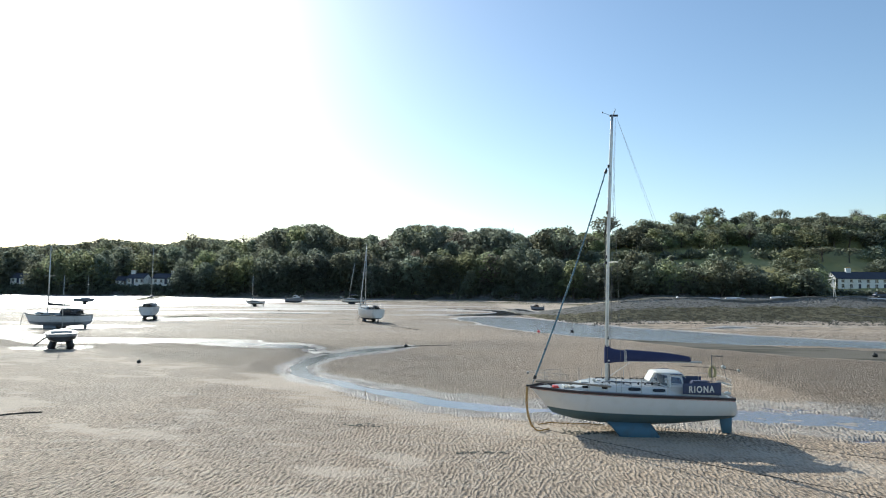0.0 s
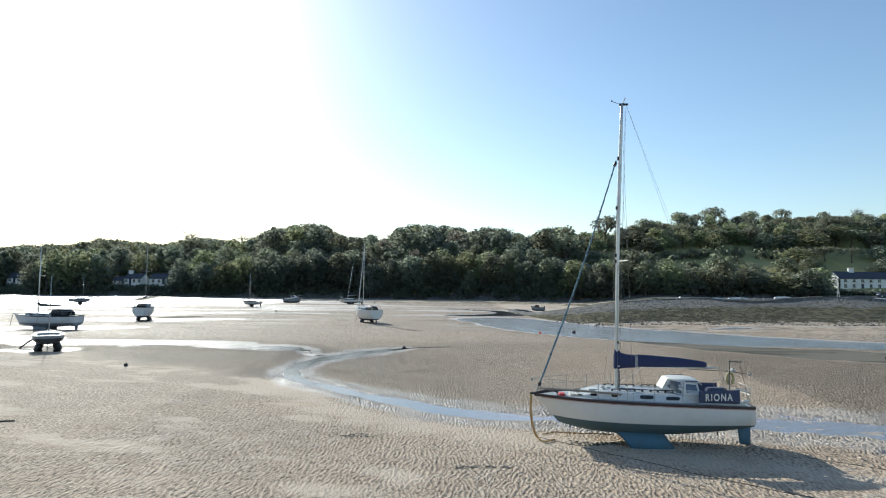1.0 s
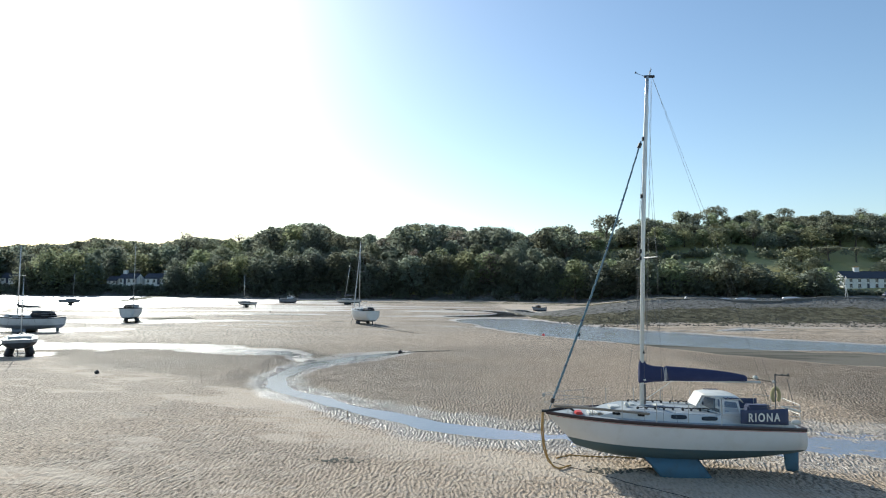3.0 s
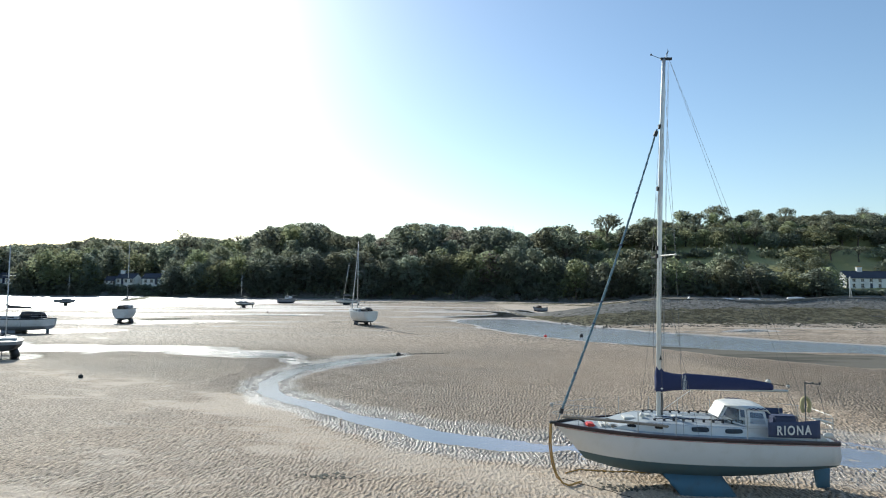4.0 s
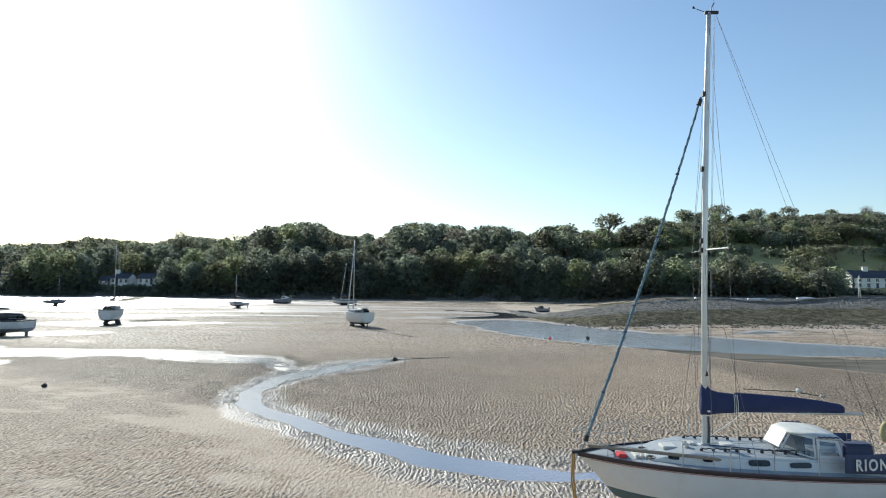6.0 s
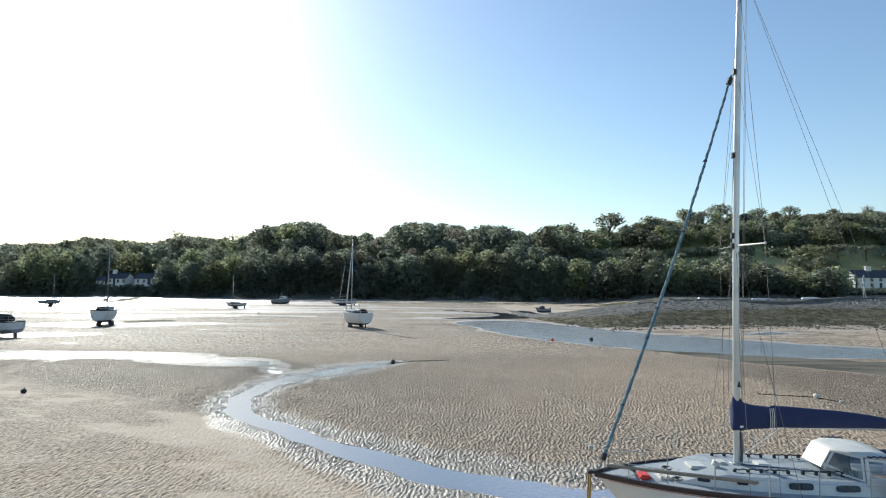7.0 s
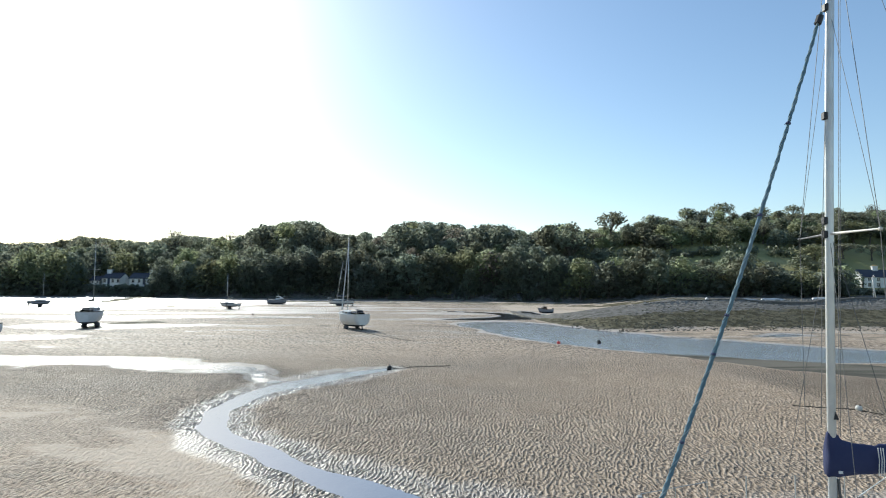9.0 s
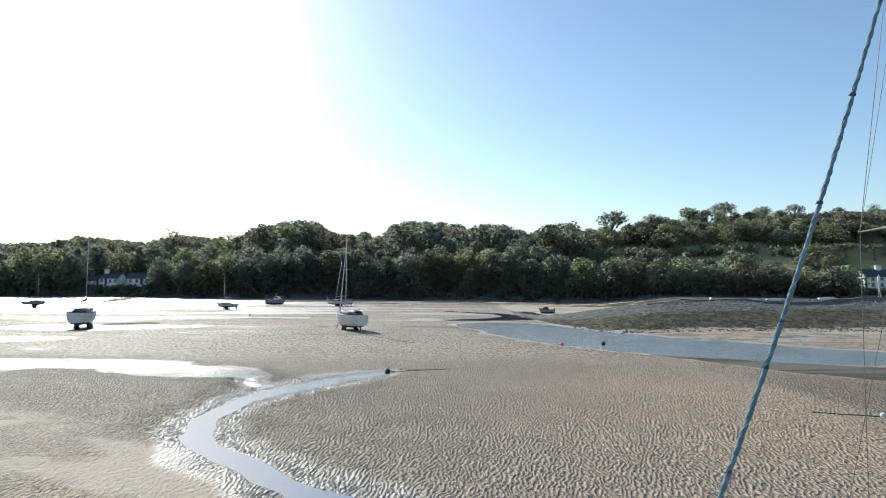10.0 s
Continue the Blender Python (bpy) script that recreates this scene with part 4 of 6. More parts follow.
    for u, z0, z1, w in cover:
        ring = []
        for k in range(14):
            a = 2 * math.pi * k / 14
            ring.append((u + rnd.uniform(-0.008, 0.008), w * math.sin(a) * (1 + rnd.uniform(-0.08, 0.08)) * (0.75 + 0.25 * math.cos(a) * -1), (z0 + z1) / 2 + (z1 - z0) / 2 * math.cos(a) + rnd.uniform(-0.008, 0.008)))
        rows.append(ring)
    vs = skin(bm, rows, close=True)
    bm.faces.new(vs[0])
    bm.faces.new(vs[-1][::-1])
    cover_ob = part("sail_cover", bm, M["navy"], boom, "navy canvas mainsail cover", smooth=True)
    for u in (0.385, 0.31, 0.345):
        bm = bmesh.new()
        tube(bm, [(u + 0.02, 0.14, 2.98), (u, 0.135, 2.80), (u - 0.01, 0.10, 2.55)], 0.007, 5)
        part("tie_cord", bm, M["letters"], cover_ob, "pale tie cord")
    bm = bmesh.new()
    box(bm, 0.94, 1.00, 0.135, 0.15, 2.58, 2.62)
    part("maker_patch", bm, M["letters"], cover_ob, "small pale cloth patch")
    bm = bmesh.new()
    tube(bm, [(0.90, 0.0, 2.0), (0.12, 0, 2.56)], 0.008, 6)
    part("kicking_strap", bm, M["letters"], boom, "pale rope kicking strap")
    bm = bmesh.new()
    tube(bm, [(-2.46, 0, 2.56), (-2.60, 0, 2.2), (-2.78, 0.05, 1.5)], 0.006, 6)
    tube(bm, [(-2.50, 0, 2.56), (-2.68, 0, 2.2), (-2.83, -0.05, 1.5)], 0.006, 6)
    part("mainsheet", bm, M["greywood"], boom, "rope mainsheet falls")
    # furled sail on the forestay
    lo, hi = Vector((3.80, 0, 1.66)), Vector((0.98, 0, 9.92))

    def stay(k):
        return lo + (hi - lo) * k + Vector((-0.085, 0, -0.03)) * math.sin(math.pi * k)

    lift = (hi - lo).normalized()
    fore = Vector((lift.z, 0, -lift.x))
    beam = Vector((0, 1, 0))
    rnd = random.Random(8)
    bm = bmesh.new()
    rows, n = [], 330
    for i in range(n + 1):
        k = i / n
        r = (0.014 if k < 0.03 else 0.034 - 0.012 * k) * (1 + 0.09 * math.sin(i * 0.31) + rnd.uniform(-0.04, 0.04))
        turn = 2 * math.pi * k * 8.73 / 0.5
        ring = []
        for q in range(12):
            a = 2 * math.pi * q / 12
            rr = r * (1 + (0.17 if k > 0.03 else 0) * math.cos(3 * (a - turn / 1.0)))
            ring.append(stay(k) + rr * (math.cos(a) * fore + math.sin(a) * beam))
        rows.append(ring)
    vs = skin(bm, rows, close=True)
    bm.faces.new(vs[0])
    bm.faces.new(vs[-1][::-1])
    genoa = part("furled_headsail", bm, M["sailblue"], root, "turquoise furled headsail rolled round the forestay", smooth=True)
    bm = bmesh.new()
    pts = []
    for i in range(421):
        k = 0.04 + 0.94 * i / 420
        a, r = 2 * math.pi * k * 8.73 / 0.5 + 0.5, 0.037 - 0.012 * k
        pts.append(stay(k) + r * (math.cos(a) * fore + math.sin(a) * beam))
    tube(bm, pts, 0.006, 4)
    part("spiral_edge", bm, M["paleedge"], genoa, "pale sail edge spiralling up the roll")
    for k in (0.16, 0.33, 0.405, 0.60, 0.78):
        p = stay(k)
        bm = bmesh.new()
        tube(bm, [p - lift * 0.022, p - lift * 0.008 + fore * 0.004, p + lift * 0.022], [0.034, 0.044, 0.032], 8)
        tube(bm, [p + fore * 0.035, p + fore * 0.06 - lift * 0.05 + beam * 0.02], 0.006, 5)
        part("sail_tie", bm, M["dodger"], genoa, "dark cord tied round the roll")
    for k, nm in ((0.03, "furling_drum"), (0.985, "swivel")):
        p = stay(k)
        bm = bmesh.new()
        tube(bm, [p - (hi - lo).normalized() * 0.07, p + (hi - lo).normalized() * 0.07], 0.058, 8)
        part(nm, bm, M["dark"], genoa, "dark furling fitting")
    # standing rigging
    def wire(name, pts, r):
        bm = bmesh.new()
        tube(bm, pts, r, 4)
        part(name, bm, M["wire"], root)
    c64 = up(6.29)
    for sgn in (1, -1):
        tip = c64 + Vector((-0.10, sgn * 1.0, -0.01))
        yb, zb = h.side(0.75, 0.10)
        wire("shroud", [up(11.8), tip, (0.75, sgn * yb, zb)], 0.005)
        for u in (1.25, 0.35):
            yb, zb = h.side(u, 0.14)
            wire("lower_shroud", [up(6.34), (u, sgn * yb, zb)], 0.0045)
        wire("jumper_wire", [up(9.95), tip], 0.004)
        yb, zb = h.side(-3.25, 0.1)
        wire("backstay", [up(11.95) + Vector((-0.16, 0, 0)), (-3.1, sgn * 0.32, zb)], 0.004)
    for u0 in (0.12, 0.145):
        wire("halyard", [up(11.9) + Vector((-u0, 0, 0)), up(3.1) + Vector((-u0 * 0.9, 0, 0))], 0.0045)
    wire("spinnaker_halyard", [(1.16, 0, 3.25), (1.06, 0, 6.3), (0.88, 0, 9.9)], 0.005)
    # pulpit, guard rails and stern rail
    def rail_pt(u, sgn, z):
        y, zs = h.side(u, 0.07)
        return Vector((u, sgn * max(0.03, y), zs + z))
    for sgn in (1, -1):
        for u in (1.87, 0.95, 0.08, -0.85):
            bm = bmesh.new()
            tube(bm, [rail_pt(u, sgn, 0.02), rail_pt(u, sgn, 0.58)], 0.011, 6)
            part("stanchion", bm, M["dullsteel"], root, "stainless steel stanchion")
        bm = bmesh.new()
        for z in (0.30, 0.57):
            tube(bm, [rail_pt(u, sgn, z) for u in (2.65, 1.87, 0.95, 0.08, -0.85, -1.36, -2.65)], 0.0022, 4)
        part("guard_wire", bm, M["wire"], root, "wire guard rail")
    bm = bmesh.new()
    for z in (0.30, 0.56):
        pts = [rail_pt(2.65, 1, z), rail_pt(3.2, 1, z + 0.01), Vector((3.92, 0.12, 1.55 + z)), Vector((3.96, 0, 1.55 + z)), Vector((3.92, -0.12, 1.55 + z)), rail_pt(3.2, -1, z + 0.01), rail_pt(2.65, -1, z)]
        tube(bm, pts, 0.007, 6)
    for sgn in (1, -1):
        for u in (2.65, 3.3):
            tube(bm, [rail_pt(u, sgn, 0.0), rail_pt(u, sgn, 0.57)], 0.007, 6)
    box(bm, 3.94, 4.02, -0.05, 0.05, 2.02, 2.12, 0.01)
    part("pulpit", bm, M["dullsteel"], root, "stainless steel bow pulpit with lamp")
    bm = bmesh.new()
    for z in (0.34, 0.62):
        tube(bm, [rail_pt(-2.72, 1, z), rail_pt(-3.20, 1, z), Vector((-3.38, 0.45, 1.40 + z)), Vector((-3.38, -0.45, 1.40 + z)), rail_pt(-3.20, -1, z), rail_pt(-2.72, -1, z)], 0.008, 6)
    for sgn in (1, -1):
        for u in (-2.72, -3.20):
            tube(bm, [rail_pt(u, sgn, 0), rail_pt(u, sgn, 0.62)], 0.008, 6)
    part("pushpit", bm, M["dullsteel"], root, "stainless steel stern rail")
    bm = bmesh.new()
    tube(bm, [(-2.62, 0.62, 1.50), (-2.62, 0.62, 2.92)], 0.016, 6)
    tube(bm, [(-2.60, 0.62, 2.90), (-3.02, 0.60, 2.87)], 0.014, 6)
    for u in (-2.64, -2.82, -3.0):
        ball(bm, (u, 0.62, 2.91), 0.028, seg=8)
    gantry = part("aerial_post", bm, M["wire"], root, "steel aerial post with small lamps")
    bm = bmesh.new()
    tube(bm, [(-3.26, 0.5, 1.55), (-3.18, 0.5, 2.1), (-3.02, 0.5, 2.76)], 0.007, 5)
    part("whip_aerial", bm, M["wire"], gantry)
    bm = bmesh.new()
    pts = [(-2.67 + 0.10 * math.cos(math.radians(-60 + 300 * k / 20)), 0.54, 2.30 + 0.20 * math.sin(math.radians(-60 + 300 * k / 20))) for k in range(21)]
    tube(bm, pts, 0.052, 9)
    part("horseshoe_lifebuoy", bm, M["yellow"], root, "faded yellow horseshoe lifebuoy", smooth=True)
    bm = bmesh.new()
    tube(bm, [(-2.70, 0.78, 2.02), (-3.15, 0.70, 1.90), (-3.30, 0.66, 1.86)], [0.02, 0.035, 0.02], 6)
    ball(bm, (-3.05, 0.86, 1.60), 0.09, 1.5, 0.6, 0.8, 10)
    part("outboard_bracket", bm, M["hatch"], root, "white stern fittings")
    # bow gear on the foredeck
    bm = bmesh.new()
    box(bm, 2.86, 3.08, 0.08, 0.40, 1.56, 1.66, 0.03)
    part("fuel_can", bm, M["orange"], root, "red plastic can on the foredeck")
    bm = bmesh.new()
    tube(bm, [(3.70, 0.24, 1.80), (2.5, 0.82, 1.85), (1.20, 1.06, 1.80)], [0.034, 0.040, 0.034], 8)
    ball(bm, (1.17, 1.06, 1.79), 0.05, 1.6, 0.7, 0.7, 8)
    part("spar", bm, M["greywood"], root, "long grey weathered spar lashed along the rail")
    for u in (2.45, 2.55, 2.66):
        bm = bmesh.new()
        box(bm, u - 0.03, u + 0.03, -0.05, 0.42, 1.58, 1.66, 0.01)
        part("fender_board", bm, M["hatch"], root)
    bm = bmesh.new()
    tube(bm, [(3.05, -0.1, 1.6), (3.3, 0.1, 1.74), (3.55, 0, 1.68), (3.88, 0, 1.60), (4.0, 0, 1.56)], 0.03, 6)
    box(bm, 3.82, 4.04, -0.06, 0.06, 1.56, 1.62, 0.01)
    part("anchor_roller", bm, M["dark"], root, "dark anchor and bow roller")
    bm = bmesh.new()
    tube(bm, [(3.99, 0.02, 1.56), (4.01, 0.03, 1.05), (3.97, 0.08, 0.6), (3.88, 0.2, 0.25), (3.74, 0.36, 0.05), (3.60, 0.50, 0.04), (3.44, 0.44, 0.05), (3.30, 0.28, 0.05), (3.20, 0.20, 0.04), (3.34, 0.36, 0.06), (3.58, 0.56, 0.05)], 0.025, 7)
    tube(bm, [(4.02, -0.02, 1.56), (4.05, 0.0, 0.95), (3.98, 0.04, 0.45), (3.86, 0.14, 0.12), (3.70, 0.28, 0.03)], 0.02, 7)
    part("mooring_strop", bm, M["rope"], root, "tan mooring strop hanging from the bow", smooth=True)
    return root


def sailing_boat(name, label, x, y, heading, L, B, keel, free, hull_m, bottom_m, mast_h=0.0, mast_r=0.05, cabin=0.3, rake=(0.0, 0.0), cover=None, furled=None, canopy=None, canopy_w=0.36, twin=True, mast_at=0.12, heel=0.0, legs=False, strake=None, belly=0.8, keel_w=0.12, rails=True, boot=0.26, category="yacht", group="boats on the sand", boom=True):
    """A smaller dried-out boat on her keels; heights from the sand."""
    root = thing(name, pose(x, y, height_at(x, y) - 0.03, heel, 0, heading), label, category, group)
    b = keel * belly
    h = Hull(-L / 2, L / 2, B, (b + free + 0.30, b + free + 0.25, b + free + 0.42), (b + boot + 0.08, b + boot, b + boot + 0.08), (b + 0.22, b, b + 0.2), rake=L * 0.1, transom=0.72, counter=L * 0.01)
    hull_parts(h, root, hull_m, bottom_m, M["deck"], strake or M["dark"], 18)
    for sgn in ((1, -1) if twin else (0,)):
        bm = bmesh.new()
        fin(bm, (L * 0.12, -L * 0.10, sgn * B * 0.24, b + 0.12), (L * 0.08, -L * 0.12, sgn * B * 0.32, 0.0), keel_w)
        part("bilge_keel" if twin else "keel", bm, bottom_m, root, smooth=True)
    bm = bmesh.new()
    fin(bm, (-L * 0.455, -L * 0.51, 0, b + 0.5), (-L * 0.46, -L * 0.51, 0, 0.06), 0.06)
    part("rudder", bm, bottom_m, root, smooth=True)
    zs = h.side(0)[1]
    if cabin:
        bm = bmesh.new()
        house_block(bm, h, L * 0.26, -L * 0.16, B * 0.15, cabin, 0.4, 0.05, 0.08)
        part("coachroof", bm, M["deck"], root)
        for sgn in (1, -1):
            for u in (L * 0.10, -L * 0.05):
                bm = bmesh.new()
                yy, zz = h.side(u, B * 0.15)
                box(bm, u - L * 0.045, u + L * 0.045, sgn * (yy - 0.045) - 0.02, sgn * (yy - 0.045) + 0.02, zz + cabin * 0.3, zz + cabin * 0.68)
                part("cabin_window", bm, M["window"], root)
    # cockpit well: its shade is drawn by a dark slab on the deck
    bm = bmesh.new()
    box(bm, -L * 0.42, -L * 0.17, -B * 0.22, B * 0.22, zs - 0.02, zs + 0.05, 0.01)
    part("cockpit", bm, M["dark"], root, "solid dark slab for the shade in the cockpit")
    if canopy:
        bm = bmesh.new()
        rows = []
        for u, k in ((-L * 0.12, 0.3), (-L * 0.15, 0.95), (-L * 0.24, 1.0), (-L * 0.36, 0.95), (-L * 0.40, 0.6)):
            w = B * canopy_w
            rows.append([(u, w * c, zs + 0.05 + canopy * k * s_) for c, s_ in ((1, 0), (0.95, 0.6), (0.7, 0.95), (0, 1.05), (-0.7, 0.95), (-0.95, 0.6), (-1, 0))])
        skin(bm, rows)
        ob = part("cockpit_canopy", bm, M["dark"], root, "dark canvas cockpit canopy", smooth=True)
        ob.modifiers.new("thick", "SOLIDIFY").thickness = 0.02
        bm = bmesh.new()
        box(bm, -L * 0.30, -L * 0.20, B * (canopy_w - 0.025), B * (canopy_w - 0.01), zs + 0.25 * canopy, zs + 0.75 * canopy, m=None)
        part("canopy_window", bm, M["clear"], ob, "clear canopy window")
    # rails
    for z in (0.28, 0.52) if rails else ():
        bm = bmesh.new()
        tube(bm, [(-L * 0.36, h.side(-L * 0.36)[0] - 0.06, zs + z), (-L * 0.485, B * 0.26, zs + z), (-L * 0.485, -B * 0.26, zs + z), (-L * 0.36, -h.side(-L * 0.36)[0] + 0.06, zs + z)], 0.015, 5)
        part("stern_rail", bm, M["steel"], root, "steel stern rail")
        bm = bmesh.new()
        tube(bm, [(L * 0.36, h.side(L * 0.36)[0] - 0.04, zs + z + 0.1), (L * 0.49, 0.03, zs + z + 0.16), (L * 0.36, -h.side(L * 0.36)[0] + 0.04, zs + z + 0.1)], 0.015, 5)
        part("bow_rail", bm, M["steel"], root, "steel bow rail")
    for sgn in (1, -1) if rails else ():
        for u, y_, zz in ((-L * 0.47, B * 0.26, 0.52), (L * 0.38, h.side(L * 0.38)[0] - 0.04, 0.64)):
            bm = bmesh.new()
            tube(bm, [(u, sgn * y_, zs), (u, sgn * y_, zs + zz)], 0.014, 5)
            part("stanchion", bm, M["steel"], root)
    if mast_h:
        mu = L * mast_at
        foot = Vector((mu, 0, zs + cabin * 0.9))
        top = foot + Vector((rake[0] * mast_h, rake[1] * mast_h, mast_h))
        bm = bmesh.new()
        tube(bm, [foot, (foot + top) / 2, top], [mast_r, mast_r, mast_r * 0.7], 9)
        mast = part("mast", bm, M["alloy"], root, "slender alloy mast", smooth=True)
        bm = bmesh.new()
        c = foot + (top - foot) * 0.55
        for sgn in (1, -1):
            tube(bm, [c, c + Vector((-0.05, sgn * B * 0.28, 0.03))], 0.02, 5)
        part("spreaders", bm, M["dullsteel"], mast)
        yy, zz = h.side(mu - 0.1, 0.05)
        wires = [("shroud", [top - Vector((0, 0, 0.1)), c + Vector((-0.05, sgn * B * 0.28, 0.03)), (mu - 0.1, sgn * yy, zz)], 0.008) for sgn in (1, -1)]
        wires.append(("backstay", [top, (-L * 0.48, 0, zs)], 0.008))
        if not furled:
            wires.append(("forestay", [top, (L * 0.48, 0, zs + 0.15)], 0.010))
        for wname, pts, r in wires:
            bm = bmesh.new()
            tube(bm, pts, r, 4)
            part(wname, bm, M["wire"], root)
        if furled:
            bm = bmesh.new()
            lo, hi = Vector((L * 0.48, 0, zs + 0.3)), foot + (top - foot) * 0.93
            tube(bm, [lo + (hi - lo) * i / 16 for i in range(17)], [0.075 - 0.03 * i / 16 + 0.008 * (i % 2) for i in range(17)], 7)
            part("furled_headsail", bm, furled, root, "furled headsail on the forestay", smooth=True)
        if boom:
            bm = bmesh.new()
            z = foot.z + 0.75
            tube(bm, [(mu, 0, z), (mu - L * 0.38, 0, z + 0.03)], 0.045, 7)
            bo = part("boom", bm, M["alloy"], root)
            if cover:
                bm = bmesh.new()
                n = 9
                tube(bm, [(mu + 0.05 - (L * 0.36) * i / n, 0, z + 0.16 - 0.06 * i / n + (0.18 if i == 0 else 0)) for i in range(n + 1)], [0.15] + [0.17 - 0.09 * i / n for i in range(1, n + 1)], 8)
                part("sail_cover", bm, cover, bo, "canvas sail cover", smooth=True)
    if legs:
        for sgn in (1, -1):
            bm = bmesh.new()
            yy = h.side(0)[0] + 0.05
            tube(bm, [(0.0, sgn * yy, 0.0), (0.0, sgn * yy, zs + 0.1)], 0.05, 6)
            part("leg", bm, M["dark"], root, "upright beaching leg")
    return root


def motor_boat(name, label, x, y, heading, L, B, hull_m, house_m, group="boats on the sand"):
    root = thing(name, pose(x, y, height_at(x, y) - 0.03, 0, 0, heading), label, "motor boat", group)
    h = Hull(-L / 2, L / 2, B, (1.15, 1.1, 1.5), (0.42, 0.35, 0.5), (0.08, 0.0, 0.2), rake=L * 0.12, transom=0.88)
    hull_parts(h, root, hull_m, M["bottomdark"], M["deck"], M["dark"], 16)
    bm = bmesh.new()
    house_block(bm, h, L * 0.30, -L * 0.10, B * 0.14, 0.75, 0.9, 0.1, 0.18)
    part("wheelhouse", bm, house_m, root, "pale cabin with raked front")
    for sgn in (1, -1):
        bm = bmesh.new()
        box(bm, -L * 0.06, L * 0.10, sgn * (B * 0.325) - 0.03, sgn * (B * 0.325) + 0.03, 1.5, 1.75)
        part("cabin_window", bm, M["window"], root)
    bm = bmesh.new()
    tube(bm, [(0.1, 0, 1.8), (0.0, 0, 2.7)], 0.03, 6)
    part("signal_mast", bm, M["alloy"], root)
    bm = bmesh.new()
    box(bm, -L * 0.53, -L * 0.47, -0.18, 0.18, 0.7, 1.5, 0.05)
    part("outboard_motor", bm, M["dark"], root)
    bm = bmesh.new()
    tube(bm, [(L * 0.2, B * 0.35, 1.75), (L * 0.47, 0.05, 1.98), (L * 0.47, -0.05, 1.98), (L * 0.2, -B * 0.35, 1.75)], 0.018, 5)
    for sgn in (1, -1):
        tube(bm, [(L * 0.3, sgn * B * 0.26, 1.3), (L * 0.3, sgn * B * 0.26, 1.82)], 0.018, 5)
    part("bow_rail", bm, M["steel"], root)
    return root


def clear_plastic():
    m, nt, bsdf = nodes_of("cloudy_clear_plastic")
    nt.nodes.remove(bsdf)
    a, g, mx = nt.nodes.new("ShaderNodeBsdfTransparent"), nt.nodes.new("ShaderNodeBsdfGlossy"), nt.nodes.new("ShaderNodeMixShader")
    a.inputs[0].default_value = (0.84, 0.86, 0.87, 1)
    g.inputs["Roughness"].default_value = 0.12
    mx.inputs[0].default_value = 0.12
    nt.links.new(a.outputs[0], mx.inputs[1])
    nt.links.new(g.outputs[0], mx.inputs[2])
    nt.links.new(mx.outputs[0], nt.nodes["Material Output"].inputs[0])
    return m


M["clear"] = clear_plastic()
yacht_main()
sailing_boat("sailing_yacht", "white sailing yacht with dark canopy and grey sail cover, aground", -44.2, 64.5, 174, 7.7, 2.7, 0.75, 1.0, M["hullgrey"], M["hullslate"], mast_h=7.4, mast_r=0.06, cabin=0.3, cover=M["dark"], canopy=0.72, canopy_w=0.23, belly=0.35, keel_w=0.2, boot=0.5)
sailing_boat("small_sailing_boat", "small open slate-grey sailing boat on thick dark twin keels", -31.1, 46.3, 124, 4.6, 2.1, 0.85, 0.48, M["hullslate"], M["hulldark"], mast_h=4.4, mast_r=0.03, cabin=0.2, category="boat", boom=False, keel_w=0.7, strake=M["hullslate"], belly=0.55, boot=0.52, rails=False)
sailing_boat("sailing_yacht", "white sailing yacht on twin keels, stern with open dark cockpit", -11.2, 80.6, 124, 5.9, 2.5, 0.5, 1.2, M["gelcoat"], M["bottomdark"], mast_h=8.8, mast_r=0.05, cabin=0.34, furled=M["hullgrey"], canopy=0.5, canopy_w=0.2, keel_w=0.25, belly=0.6, mast_at=0.2, strake=M["hullgrey"])
sailing_boat("sailing_yacht", "grey-white sailing yacht on dark twin keels in a shallow pool", -42.1, 81.0, 108, 6.4, 2.35, 0.7, 1.25, M["hullgrey"], M["hulldark"], mast_h=8.2, mast_r=0.03, cabin=0.42, keel_w=0.7, belly=0.5, boot=0.3, cover=M["dark"], canopy=0.42, canopy_w=0.2)
sailing_boat("small_sailing_boat", "small grey sailing boat propped on beaching legs", -41.6, 123.0, 165, 4.4, 1.7, 0.6, 0.36, M["hullgrey"], M["hulldark"], mast_h=5.6, mast_r=0.045, cabin=0.24, cover=M["dark"], legs=True, twin=False, category="boat", keel_w=0.4, rails=False)
motor_boat("motor_cruiser", "slate-hulled motor cruiser with pale cabin, aground", -40.3, 150.0, 10, 4.6, 2.2, M["hullslate"], M["gelcoat"])
sailing_boat("sailing_yacht", "white sailing yacht heeled over on the far flats", -24.5, 144.5, 170, 6.2, 2.3, 0.4, 0.6, M["gelcoat"], M["bottomdark"], mast_h=8.6, mast_r=0.06, cabin=0.3, rake=(-0.18, 0.08), cover=M["hullblue"])
workboat = motor_boat("workboat", "small dark open workboat beside the inlet", 18.2, 121.0, 185, 4.4, 1.9, M["hullslate"], M["brownboat"])
workboat.scale = (0.66, 0.72, 0.66)
sailing_boat("small_sailing_boat", "slate sailing dinghy sitting high on a fin keel", -79.0, 124.5, 5, 4.3, 1.8, 0.75, 0.42, M["hullslate"], M["hulldark"], mast_h=5.2, mast_r=0.025, cabin=0.3, twin=False, category="boat", boom=False, keel_w=0.6, rails=False)


